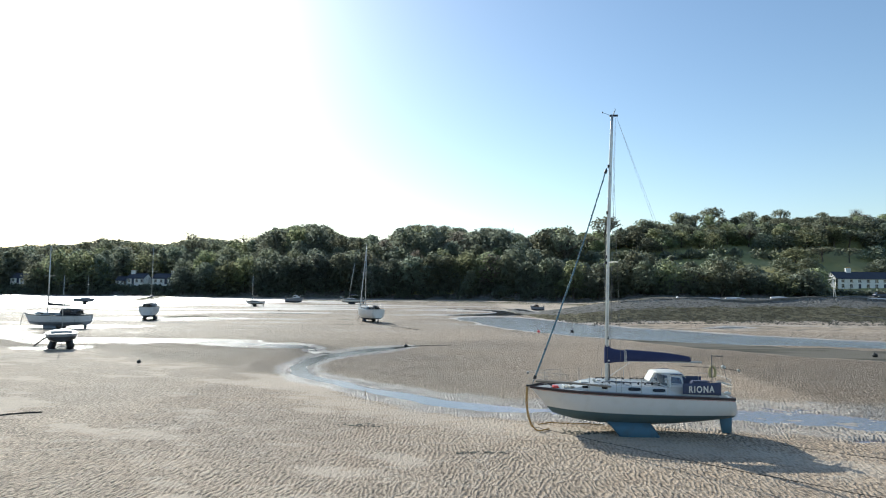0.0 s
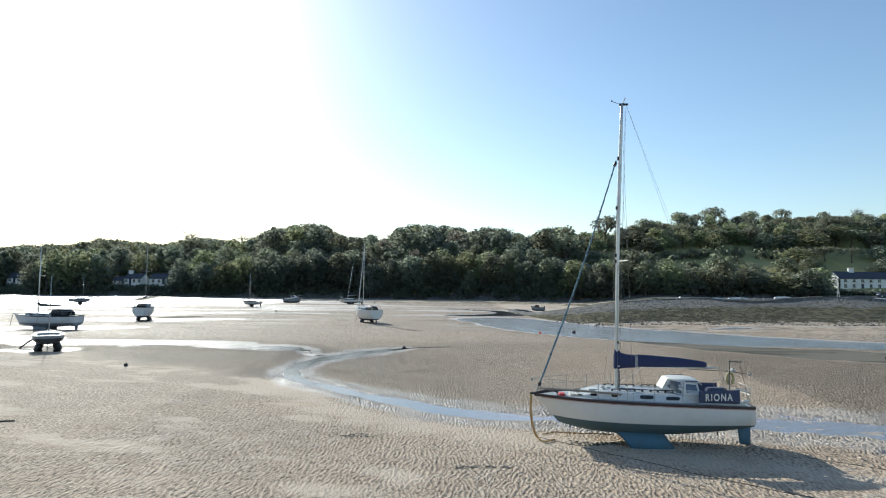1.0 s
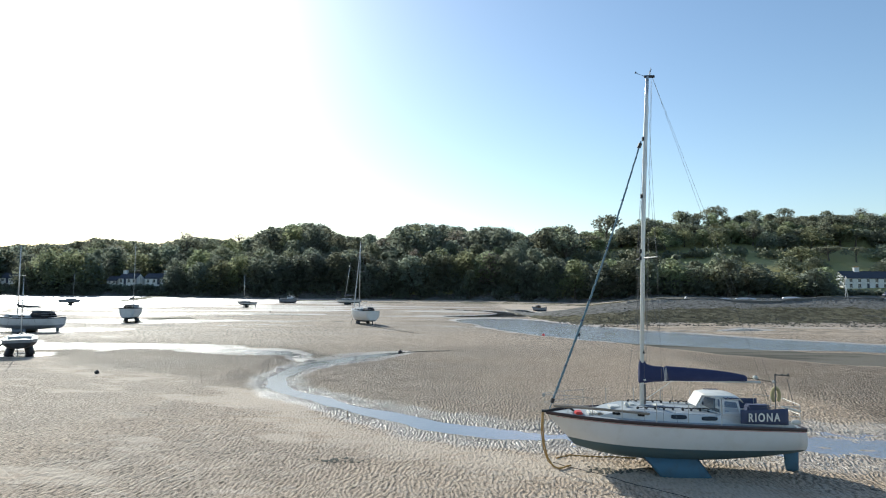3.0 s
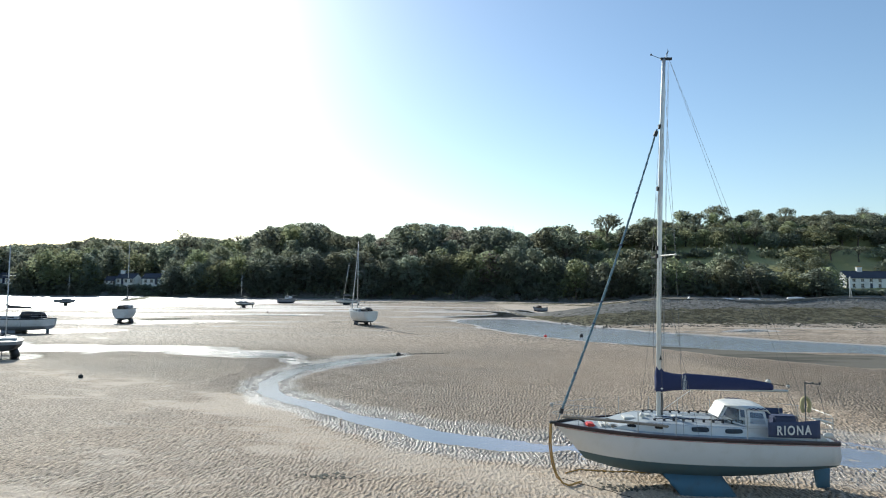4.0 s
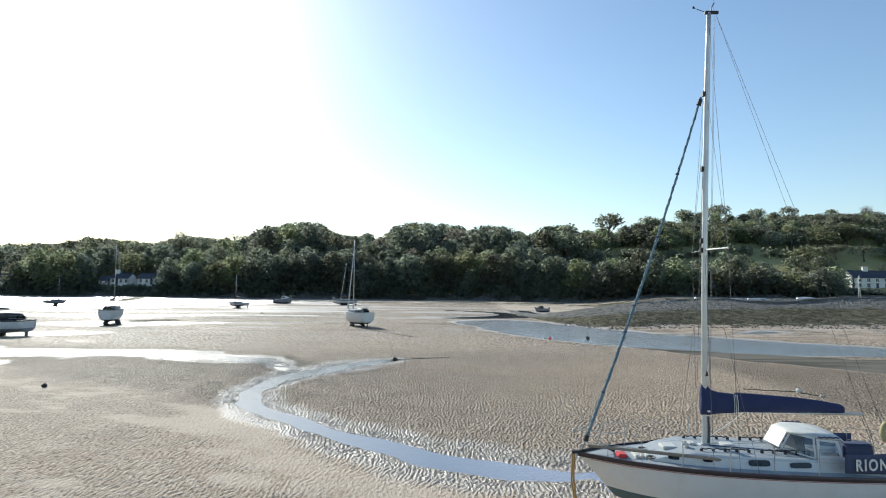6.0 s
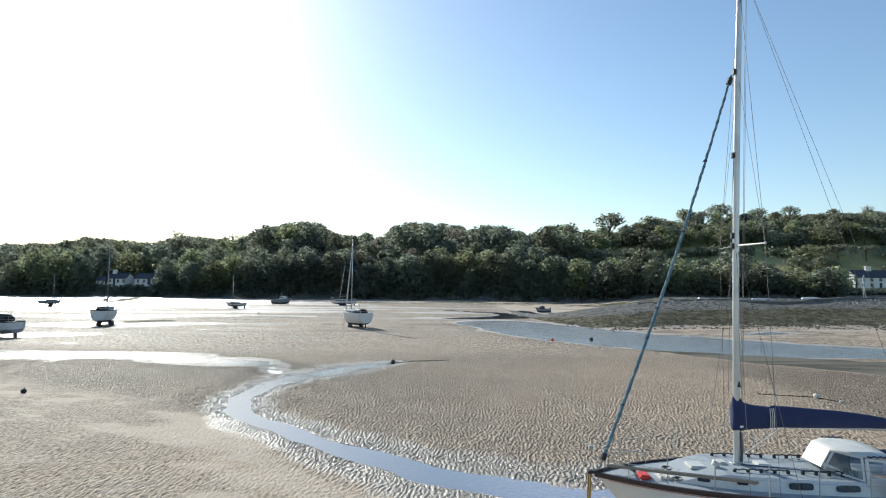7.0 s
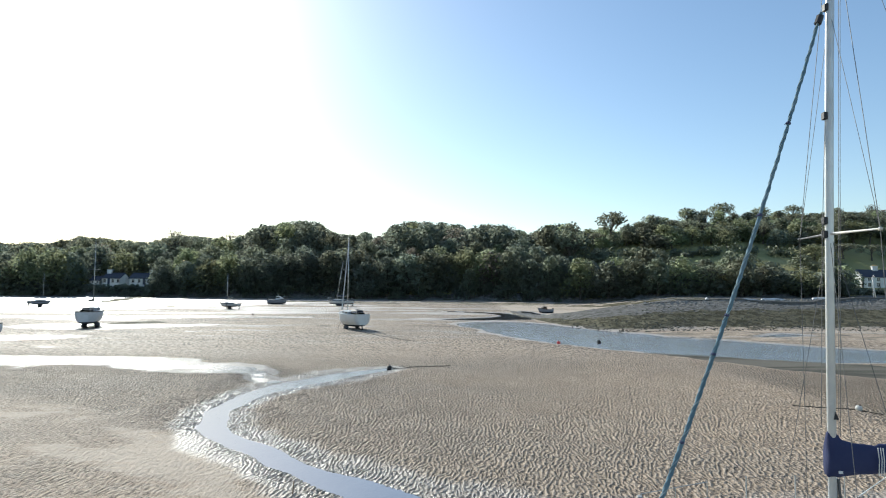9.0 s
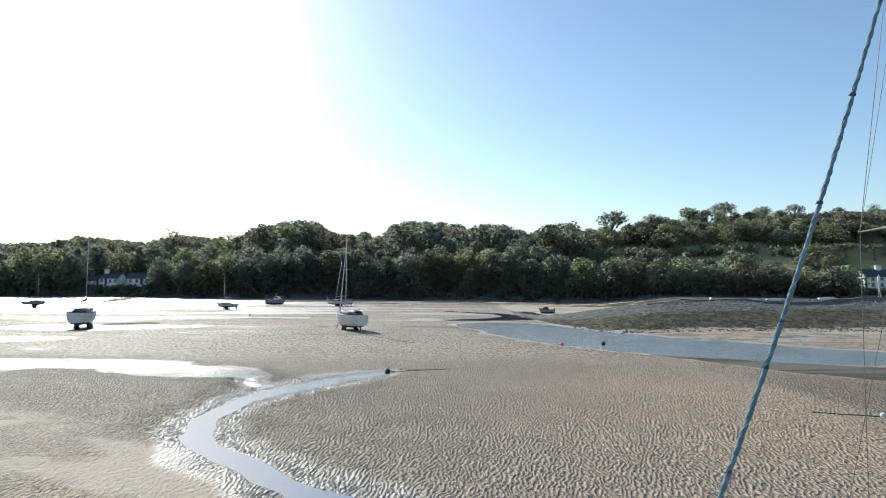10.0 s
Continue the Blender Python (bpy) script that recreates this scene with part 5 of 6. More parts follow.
# ---- woods on the far shore ----
def leaf_cloud(rnd, lobes, count, size):
    """Small bent leaf clumps over a set of round lobes (x, y, z, radius)."""
    verts, faces, norms = [], [], []
    weight = [l[3] ** 2 for l in lobes]
    for _ in range(count):
        cx, cy, cz, r = rnd.choices(lobes, weight)[0]
        d = Vector((rnd.gauss(0, 1), rnd.gauss(0, 1), rnd.gauss(0.25, 1))).normalized()
        p = Vector((cx, cy, cz)) + d * r * (rnd.uniform(0.75, 1.2) if rnd.random() < 0.7 else rnd.uniform(0.35, 0.95))
        n = (d + 0.7 * Vector((rnd.gauss(0, 1), rnd.gauss(0, 1), rnd.gauss(0, 1)))).normalized()
        a = n.orthogonal().normalized()
        b = n.cross(a)
        t = rnd.uniform(0, 6.283)
        a, b = a * math.cos(t) + b * math.sin(t), b * math.cos(t) - a * math.sin(t)
        s = size * rnd.uniform(0.55, 1.25)
        k = len(verts)
        verts += [p - a * s, p - b * s * 0.7 - n * s * 0.25, p + a * s * rnd.uniform(0.7, 1.1), p + b * s * 0.75 + n * s * 0.2]
        faces.append((k, k + 1, k + 2, k + 3) if n.dot(d) > 0 else (k + 3, k + 2, k + 1, k))
        norms += [(d + 0.35 * (n if n.dot(d) > 0 else -n)).normalized()] * 4
    return verts, faces, norms


def foliage(name, verts, faces, norms, leaf):
    """A mesh of leaf clumps, shaded as rounded masses."""
    me = bpy.data.meshes.new(name)
    me.from_pydata(verts, [], faces)
    me.normals_split_custom_set_from_vertices(norms)
    me.materials.append(leaf)
    return new(name, me)


ROUND = {}  # the rounded normals of each kind of crown


def make_tree(seed, h, w, leaf, count, size=0.42, bare=False, narrow=False, clear=0.16, dome=False):
    """A broad-leaved tree at the origin: tapered trunk with limbs, and a crown of clumps."""
    rnd = random.Random(seed)
    root = thing("tree", pose(0, 0, -400), "", "tree")
    lobes = []
    n = 11 if not narrow else 8
    crown0 = h * (clear if not narrow else 0.1)
    for i in range(n):
        a = 2.4 * i + rnd.uniform(-0.4, 0.4)
        k = (i + 0.5) / n
        reach = w * 0.5 * math.sqrt(max(0.05, 1 - (k * 1.02) ** 2.4)) * rnd.uniform(0.35, 0.72)
        r = w * rnd.uniform(0.19, 0.29) * (1 - 0.3 * k)
        if dome:
            reach = w * 0.42 * math.sqrt(k) * rnd.uniform(0.85, 1.1)
            r = w * rnd.uniform(0.13, 0.18)
            lobes.append((reach * math.cos(a), reach * math.sin(a), h - r - (h - crown0) * 0.75 * k * k * rnd.uniform(0.7, 1.1), r))
            continue
        lobes.append((reach * math.cos(a), reach * math.sin(a), crown0 + (h - crown0 - r) * (0.12 + 0.88 * k), r))
    if not dome:
        lobes.append((0, 0, h - w * 0.2, w * 0.2))
    bm = bmesh.new()
    lean = Vector((rnd.uniform(-0.4, 0.4), rnd.uniform(-0.3, 0.3), 0))
    r0 = 0.022 * h + 0.05
    tube(bm, [(0, 0, -0.4), (0, 0, 0.6), lean * 0.5 + Vector((0, 0, h * 0.3)), lean + Vector((0, 0, h * 0.62)), lean + Vector((0, 0, h * 0.9))], [r0 * 1.5, r0, r0 * 0.75, r0 * 0.4, 0.03], 7)
    for cx, cy, cz, r in lobes:
        a = lean * 0.4 + Vector((0, 0, min(h * 0.55, cz * 0.6)))
        b = Vector((cx, cy, cz))
        mid = (a + b) / 2 + Vector((0, 0, 0.06 * h))
        tube(bm, [a, mid, b], [r0 * 0.4, r0 * 0.25, 0.03], 5)
        for _ in range(7 if bare else 2):
            q = b + r * Vector((rnd.uniform(-1, 1), rnd.uniform(-1, 1), rnd.uniform(-0.2, 1.1)))
            tube(bm, [mid, (mid + q) / 2 + Vector((0, 0, 0.2)), q], [r0 * 0.16, 0.04, 0.015], 4, caps=False)
    part("trunk", bm, M["bark"], root)
    verts, faces, norms = leaf_cloud(rnd, lobes, count, size)
    crown = foliage("crown", verts, faces, norms, leaf)
    crown.parent = root
    ROUND[crown.data.name] = np.array(norms)
    return root


KINDS = [
    ("dense dark green oak on the wooded shore", make_tree(11, 12, 11.5, LEAF[0], 1700), 12, 3),
    ("rounded dark green broad-leaved tree in the wood", make_tree(12, 12, 10.0, LEAF[0], 1500), 12, 3),
    ("olive green broad-leaved tree in the wood", make_tree(13, 12, 11.0, LEAF[2], 1500), 12, 3),
    ("fresh yellow-green spring tree in the wood", make_tree(14, 12, 10.5, LEAF[1], 1400), 12, 2),
    ("tall olive tree with an uneven crown", make_tree(15, 12, 9.5, LEAF[2], 1200), 12, 2),
    ("thinly leaved bronze tree showing its branches", make_tree(16, 12, 9.5, LEAF[3], 560, 0.34, bare=True), 12, 1),
    ("narrow dark green tree in the wood", make_tree(17, 12, 5.0, LEAF[0], 700, narrow=True), 12, 1),
    ("wide low spring-green tree at the hedge", make_tree(18, 12, 13.5, LEAF[1], 1500), 12, 1),
    ("flat-topped tree on a bare trunk against the sky", make_tree(19, 12, 10.5, LEAF[2], 760, 0.36, bare=True, clear=0.55, dome=True), 12, 0),
    ("nearly leafless tree with fine twigs against the sky", make_tree(20, 12, 10.0, LEAF[3], 260, 0.24, bare=True, clear=0.35, dome=True), 12, 0),
]
# trees that stand clear above the skyline: bearing, how far behind the shore, rise of the top for each metre ahead, kind
LONE = [(0.268, 70, 0.120, 8), (-0.452, 50, 0.089, 9), (0.335, 84, 0.116, 8), (0.395, 100, 0.128, 8), (0.452, 110, 0.137, 8), (0.515, 112, 0.131, 8),
        (0.57, 115, 0.135, 8), (0.64, 115, 0.131, 8), (-0.36, 55, 0.083, 9), (0.10, 62, 0.098, 9), (-0.61, 50, 0.076, 9), (0.70, 118, 0.138, 9)]

# height of the wood's skyline in metres for each metre of distance, by bearing (sideways metres for each metre ahead)
SKY_B = [-0.80, -0.72, -0.66, -0.60, -0.545, -0.495, -0.445, -0.39, -0.35, -0.31, -0.25, -0.215, -0.185, -0.15, -0.13, -0.105, -0.09, -0.05, 0.0, 0.04, 0.07,
         0.11, 0.14, 0.18, 0.24, 0.265, 0.30, 0.35, 0.375, 0.40, 0.45, 0.475, 0.50, 0.56, 0.585, 0.62, 0.66, 0.73, 0.80]
SKY_H = [0.054, 0.059, 0.060, 0.070, 0.066, 0.061, 0.074, 0.073, 0.069, 0.090, 0.100, 0.099, 0.078, 0.079, 0.085, 0.074, 0.094, 0.104, 0.098, 0.091, 0.097,
         0.090, 0.084, 0.101, 0.099, 0.114, 0.103, 0.112, 0.106, 0.121, 0.130, 0.121, 0.122, 0.129, 0.113, 0.123, 0.123, 0.132, 0.130]


def plant_woods():
    rnd = random.Random(77)
    placed = []
    rows = [(3, 6.2), (9, 7.0), (17, 7.5), (26, 8.0), (37, 8.5), (50, 9.0), (64, 6.6), (72, 6.6), (80, 6.8), (90, 7.0), (101, 7.5), (113, 8.5)]
    for off, gap in rows:
        x = -235.0
        while x < 262:
            x += gap * rnd.uniform(0.75, 1.25)
            y = float(shore(x)) + off + rnd.uniform(-2.5, 2.5)
            if abs(x / y) > 0.84:
                continue
            right = x > 48
            deep = float(np.interp(x, DEEP_X, DEEP_Y))
            if off > deep + 12:
                continue
            if off < 32 and x / y > 0.635:
                continue  # the terrace and its yard
            if (-122 < x < -96 or -159 < x < -147) and off < 15:
                continue  # the cottages
            if right and 36 < off < 70 and rnd.random() < (0.6 if x / y < 0.57 else 0.2):
                continue  # open fields
            g = height_at(x, y)
            top = 5.4 + float(np.interp(x / y, SKY_B, SKY_H)) * y
            low = rnd.uniform(9.0, 13.5) if off < 30 else rnd.uniform(8, 12)
            if right and off < 30:
                top = 5.4 + y * (rnd.uniform(0.020, 0.040) if x / y > 0.50 else rnd.uniform(0.034, 0.062))
                low = 16
            elif right and off < 64:
                top = min(top, g + 6)
            back = off + 14 > deep or (not right and off > 30)
            if right and off > 60:
                top = min(top, g + rnd.uniform(6.0, 9.0)) if off < 95 else max(top, g + 5.0)
            hgt = min((top - g) * (rnd.uniform(0.85, 1.07) if right else rnd.uniform(0.95, 1.04)), 17.0 if back else low)
            if hgt < 3.0:
                continue
            pick = [k[3] for k in KINDS]
            if right and off > 30:
                pick = [2, 2, 3, 5, 2, 1, 0, 5, 4, 0]
            if right and off < 30:
                pick = [3, 3, 3, 2, 3, 1, 1, 1, 1, 0]
            if back and rnd.random() < 0.3:
                pick = [2, 2, 2, 1, 1, 2, 0, 0, 4, 1]
            label, src, h0, _ = rnd.choices(KINDS, pick)[0]
            k = hgt / h0
            wide = k * rnd.uniform(0.95, 1.35) * (1.0 if k > 0.75 else 0.88 / max(k, 0.45))
            placed.append((y - 0.25 * hgt, label, src, Matrix.Translation((x, y, g - 0.1)) @ Matrix.Rotation(rnd.uniform(0, 6.283), 4, "Z"), wide, k))
    for bear, off, rise, kind in LONE:
        y = 190.0
        for _ in range(4):
            y = float(shore(bear * y)) + off
        x, g = bear * y, height_at(bear * y, y)
        k = (5.4 + rise * y - g) / 12
        placed.append((0.0, KINDS[kind][0], KINDS[kind][1], Matrix.Translation((x, y, g - 0.1)) @ Matrix.Rotation(rnd.uniform(0, 6.283), 4, "Z"), min(k * 1.1, 1.25), k))
    placed.sort(key=lambda q: q[0])
    for _, label, src, m, wide, k in placed[:290]:
        o = copy_thing(src, m)
        o.scale = (wide, wide, k)
        tagged(o, label, "tree", "woods on the far shore")
    # the trees behind stand too thick to count
    crowns, wood = {}, ([], [])
    for _, label, src, m, wide, k in placed[290:]:
        for part_ob in src.children:
            me = part_ob.data
            co = np.empty(len(me.vertices) * 3, np.float32)
            me.vertices.foreach_get("co", co)
            mm = np.array(m @ Matrix.Diagonal((wide, wide, k, 1)))
            co = co.reshape(-1, 3) @ mm[:3, :3].T + mm[:3, 3]
            v, f, *nn = wood if part_ob.name.startswith("trunk") else crowns.setdefault(me.materials[0].name, ([], [], []))
            n = sum(len(c) for c in v)
            v.append(co)
            if nn:
                nn[0].append(ROUND[me.name] @ np.array(m.to_3x3()).T)
            f.extend([tuple(i + n for i in q.vertices) for q in me.polygons])
    me = bpy.data.meshes.new("far_trunks")
    me.from_pydata(np.concatenate(wood[0]).tolist(), [], wood[1])
    me.materials.append(M["bark"])
    tagged(new("far_trunks", me), "grey trunks and limbs deep in the wood", "trees", kind="stuff")
    for mat, (v, f, nn) in crowns.items():
        ob = foliage("far_foliage", np.concatenate(v).tolist(), f, np.concatenate(nn).tolist(), bpy.data.materials[mat])
        tagged(ob, "thick green foliage deep in the hillside wood", "trees", kind="stuff")
    for k in KINDS:
        for o in (*k[1].children_recursive, k[1]):
            bpy.data.objects.remove(o)


plant_woods()


def undergrowth(name, label, span, offs, count, hgt, leaf, seed, size=0.5, gardens=False):
    """Bushes and brambles too many to count, as one thing."""
    rnd = random.Random(seed)
    verts, faces, norms = [], [], []
    for _ in range(count):
        x = rnd.uniform(*span)
        y = float(shore(x)) + rnd.uniform(*offs)
        house_plot = x / y > 0.635 or (-121 < x < -98 and y < 211) or (-157 < x < -148 and y < 210)
        if abs(x / y) > 0.86 or (house_plot and not gardens):
            continue
        g = height_at(x, y)
        r = rnd.uniform(0.9, 2.0) * (0.45 if gardens else 1.0)
        hh = hgt * rnd.uniform(0.5, 1.1)
        lobes = [(x + rnd.uniform(-1, 1), y + rnd.uniform(-1, 1), g + hh * q, r) for q in (0.2, 0.5, 0.8)]
        v, f, nn = leaf_cloud(rnd, lobes, 46, size)
        k = len(verts)
        verts += v
        norms += nn
        faces += [tuple(i + k for i in q) for q in f]
    return tagged(foliage(name, verts, faces, norms, leaf), label, "bushes", kind="stuff")


undergrowth("shore_bushes", "dark tangled bushes along the foot of the wood", (-240, 106), (-0.5, 7), 1100, 4.5, LEAF[0], 5)
undergrowth("hill_bushes", "olive scrub between the trees on the hill", (50, 235), (10, 34), 420, 3.0, LEAF[2], 6)
undergrowth("hilltop_bushes", "olive and green scrub filling the upper wood", (52, 250), (72, 118), 900, 4.0, LEAF[1], 12, 0.6)
undergrowth("hedges", "green hedges crossing the hillside fields", (50, 235), (54, 58), 170, 2.6, LEAF[2], 8)
undergrowth("cottage_hedge", "low dark bushes on the bank below the white cottages", (-159, -96), (-0.5, 4), 260, 1.3, LEAF[0], 21, 0.4, True)
undergrowth("terrace_hedge", "low dark hedge in front of the white terrace", (104, 152), (3, 9), 170, 0.9, LEAF[0], 22, 0.4, True)


# ---- houses ----
def house(name, label, x, y, z, heading, wide, deep, wall_h, roof_h, windows, doors, chimneys, group="houses by the shore"):
    """A house whose front faces local -y."""
    root = thing(name, pose(x, y, z, 0, 0, heading), label, "house", group)
    w, d = wide / 2, deep / 2
    bm = bmesh.new()
    # front wall with real openings: piers and bands between them
    holes = sorted(windows + doors)
    cuts = sorted({-w, w, *[q for hx, hz, hw, hh in holes for q in (hx - hw / 2, hx + hw / 2)]})
    zs = sorted({0.0, wall_h, *[q for hx, hz, hw, hh in holes for q in (hz, hz + hh)]})
    for xa, xb in zip(cuts, cuts[1:]):
        za = None
        for z0, z1 in zip(zs, zs[1:]):
            cx, cz = (xa + xb) / 2, (z0 + z1) / 2
            inside = any(abs(cx - hx) < hw / 2 and hz < cz < hz + hh for hx, hz, hw, hh in holes)
            if not inside and za is None:
                za = z0
            if za is not None and (inside or z1 == wall_h):
                box(bm, xa, xb, -d, -d + 0.35, za, z0 if inside else z1)
                za = None
    box(bm, -w, w, d - 0.35, d, -1.0, wall_h)
    for sx in (-1, 1):
        prism(bm, [(-d, -1.0), (-d, wall_h), (0, wall_h + roof_h - 0.05), (d, wall_h), (d, -1.0)], "x", sx * w, sx * (w - 0.35))
    box(bm, -w, w, -d + 0.002, -d + 0.34, -1.0, 0.0)
    part("wall", bm, M["render"], root)
    bm = bmesh.new()
    for sy in (-1, 1):
        prism(bm, [(sy * (d + 0.3), wall_h - 0.25), (sy * (d + 0.3), wall_h - 0.10), (0, wall_h + roof_h + 0.12), (0, wall_h + roof_h - 0.05)], "x", -w - 0.12, w + 0.12)
    roof = part("roof", bm, M["slate"], root, "blue-grey slate roof")
    bm = bmesh.new()
    tube(bm, [(-w - 0.12, 0, wall_h + roof_h + 0.12), (w + 0.12, 0, wall_h + roof_h + 0.12)], 0.10, 6)
    part("ridge_tiles", bm, M["slate"], roof)
    for cx in chimneys:
        bm = bmesh.new()
        box(bm, cx - 0.75, cx + 0.75, -0.35, 0.35, wall_h + roof_h - 0.7, wall_h + roof_h + 1.15)
        box(bm, cx - 0.85, cx + 0.85, -0.43, 0.43, wall_h + roof_h + 1.15, wall_h + roof_h + 1.30)
        c = part("chimney", bm, M["render"], roof, "white rendered chimney")
        for k in (-0.45, 0.0, 0.45):
            bm = bmesh.new()
            tube(bm, [(cx + k, 0, wall_h + roof_h + 1.28), (cx + k, 0, wall_h + roof_h + 1.65)], [0.13, 0.10], 8)
            part("chimney_pot", bm, M["rope"], c)
    for hx, hz, hw, hh in windows:
        bm = bmesh.new()
        box(bm, hx - hw / 2, hx + hw / 2, -d + 0.14, -d + 0.16, hz, hz + hh)
        win = part("window", bm, M["glass"], root, "dark sash window")
        bm = bmesh.new()
        for a, b, c_, e in ((-hw / 2, -hw / 2 + 0.07, 0, hh), (hw / 2 - 0.07, hw / 2, 0, hh), (-hw / 2, hw / 2, 0, 0.07), (-hw / 2, hw / 2, hh - 0.07, hh), (-0.025, 0.025, 0, hh), (-hw / 2, hw / 2, hh / 2 - 0.03, hh / 2 + 0.03)):
            box(bm, hx + a, hx + b, -d + 0.09, -d + 0.135, hz + c_, hz + e)
        part("window_frame", bm, M["hatch"], win)
        bm = bmesh.new()
        box(bm, hx - hw / 2 - 0.08, hx + hw / 2 + 0.08, -d - 0.10, -d + 0.02, hz - 0.10, hz - 0.003)
        part("sill", bm, M["slate"], win)
    for hx, hz, hw, hh in doors:
        bm = bmesh.new()
        box(bm, hx - hw / 2, hx + hw / 2, -d + 0.16, -d + 0.20, hz, hz + hh)
        part("door", bm, M["hullblue"], root, "dark painted front door")
    return root


def row_windows(xs, z, w, h):
    return [(x, z, w, h) for x in xs]


house("terraced_house", "long white rendered terrace with slate roof above the shingle", 140.2, 184.0, 5.05, 0, 40.0, 5.4, 3.45, 1.9,
      row_windows([-18.0 + 2.6 * i for i in range(14)], 2.25, 0.95, 0.85) + row_windows([-18.0, -15.4, -10.2, -7.6, -2.4, 0.2, 5.4, 8.0, 13.2, 15.8], 0.55, 0.95, 1.1),
      [(-12.8, 0.0, 0.9, 1.75), (-5.0, 0.0, 0.9, 1.75), (2.8, 0.0, 0.9, 1.75), (10.6, 0.0, 0.9, 1.75)], [-14.6, 0.5, 13.5])
house("shore_cottage", "low white cottage with small dark windows under the trees", -102.6, 207.5, 3.85, 3, 7.6, 5.0, 2.2, 1.5,
      row_windows([-2.6, -0.6, 2.6], 0.75, 0.9, 1.0), [(1.0, 0.0, 0.95, 1.95)], [2.6])
house("shore_cottage", "small white cottage with a slate roof by the water", -112.0, 207.0, 3.8, -4, 6.4, 5.0, 2.2, 1.5,
      row_windows([-2.3, 0.5, 2.4], 0.75, 0.9, 1.0), [(-0.9, 0.0, 0.95, 1.95)], [-2.2])
house("boathouse", "low white boathouse at the wooded shore", -117.6, 206.5, 3.6, 0, 3.6, 4.0, 1.6, 1.2, row_windows([-0.8, 0.8], 0.6, 0.7, 0.7), [], [])
house("shore_cottage", "dim grey-white cottage half hidden by trees", -152.5, 206.5, 3.7, 2, 8.0, 5.5, 2.0, 1.5, row_windows([-3.0, 0.2, 2.8], 0.7, 0.9, 0.9), [(-1.4, 0.0, 0.95, 1.8)], [3.0])


# ---- sea wall and things along the shingle ----
def crest(x):
    return float(np.interp(x, BANK_X, BANK_Y)) + 14.5


def sea_wall():
    xs = list(np.arange(29, 240, 2.0))
    bm = bmesh.new()
    rows = []
    for x in xs:
        y = crest(x) + 1.2 * math.sin(x * 0.21) + 0.25 * math.sin(x * 1.7)
        top = height_at(x, y) + float(np.interp(x, [29, 40, 52], [0.05, 0.22, 0.36])) + 0.07 * math.sin(x * 0.9) + 0.04 * math.sin(x * 3.1)
        z0 = height_at(x, y) - 0.9
        rows.append([(x, y - 0.2, z0), (x, y + 0.05, top), (x, y + 0.55, top + 0.02), (x, y + 0.6, z0)])
    vs = skin(bm, rows, close=True)
    bm.faces.new(vs[0])
    bm.faces.new(vs[-1][::-1])
    return tagged(part("sea_wall", bm, M["stonewall"]), "low dark stone sea wall above the shingle", "wall", kind="structure")


sea_wall()


def upturned_boat(x, y, heading, L, B, mat, label, heap=0.62):
    root = thing("upturned_dinghy", pose(x, y, height_at(x, y) - 0.04, 0, 0, heading), label, "boat", "boats laid up on the shingle")
    bm = bmesh.new()
    rows = []
    for i in range(11):
        s = -1 + 2 * i / 10
        b = max(0.03, B / 2 * (1 - max(0, s) ** 2.2) * (1 - 0.4 * max(0, -s) ** 2))
        hh = heap * (1 - 0.55 * max(0, s) ** 2) * (1 - 0.25 * max(0, -s) ** 2)
        rows.append([(s * L / 2, b * math.cos(a), hh * math.sin(a) ** 0.7 if 0 < a < math.pi - 1e-6 else 0) for a in np.linspace(0, math.pi, 9)])
    vs = skin(bm, rows)
    bm.faces.new(vs[0])
    part("hull", bm, mat, root, smooth=True)
    bm = bmesh.new()
    tube(bm, [(-L / 2, 0, heap + 0.01), (0, 0, heap + 0.02), (L * 0.42, 0, heap * 0.75)], 0.035, 5)
    part("keel_band", bm, M["dark"], root)


rnd = random.Random(9)
for x, dy, L, B, m, lab in ((43.5, 3.0, 2.6, 1.1, "rock", "dark weathered upturned dinghy on the shingle"), (46.6, 4.0, 5.0, 1.5, "hullgrey", "long grey upturned boat on the shingle"),
                            (51.2, 5.0, 4.0, 1.3, "hullgrey", "weathered grey upturned dinghy on the shingle"), (36.5, 2.0, 3.2, 1.2, "rock", "dark weathered upturned dinghy on the shingle"),
                            (59.4, 8.0, 3.4, 1.5, "gelcoat", "white upturned dinghy on the shingle"), (63.0, 9.5, 3.2, 1.2, "rock", "dark weathered upturned dinghy on the shingle"),
                            (68.5, 9.5, 3.2, 1.2, "hullgrey", "weathered grey upturned dinghy on the shingle"), (77.5, 11.0, 4.6, 1.5, "hullgrey", "long grey upturned boat on the shingle")):
    upturned_boat(x, crest(x) + 2.2 + 0.1 * dy, rnd.uniform(-12, 12), L * 0.9, B * 0.7, M[m], lab, 0.48 if m == "gelcoat" else 0.36)


def lamp_post(x, y, tall, lean):
    z = height_at(x, y)
    root = thing("flag_pole", pose(x, y, z, 0, lean, 0), "white wooden pole standing on the shingle", "pole", "poles on the shingle")
    bm = bmesh.new()
    tube(bm, [(0, 0, -0.3), (0, 0, tall)], [0.085, 0.065], 8)
    p = part("pole", bm, M["hatch"], root, smooth=True)
    bm = bmesh.new()
    tube(bm, [(0, 0, tall - 0.1), (0.35, 0, tall + 0.5)], [0.06, 0.05], 6)
    ball(bm, (0, 0, tall), 0.11, seg=8)
    part("cap", bm, M["hatch"], p)


lamp_post(84.2, 128.0, 4.6, 0)
lamp_post(85.2, 128.6, 4.9, -8)

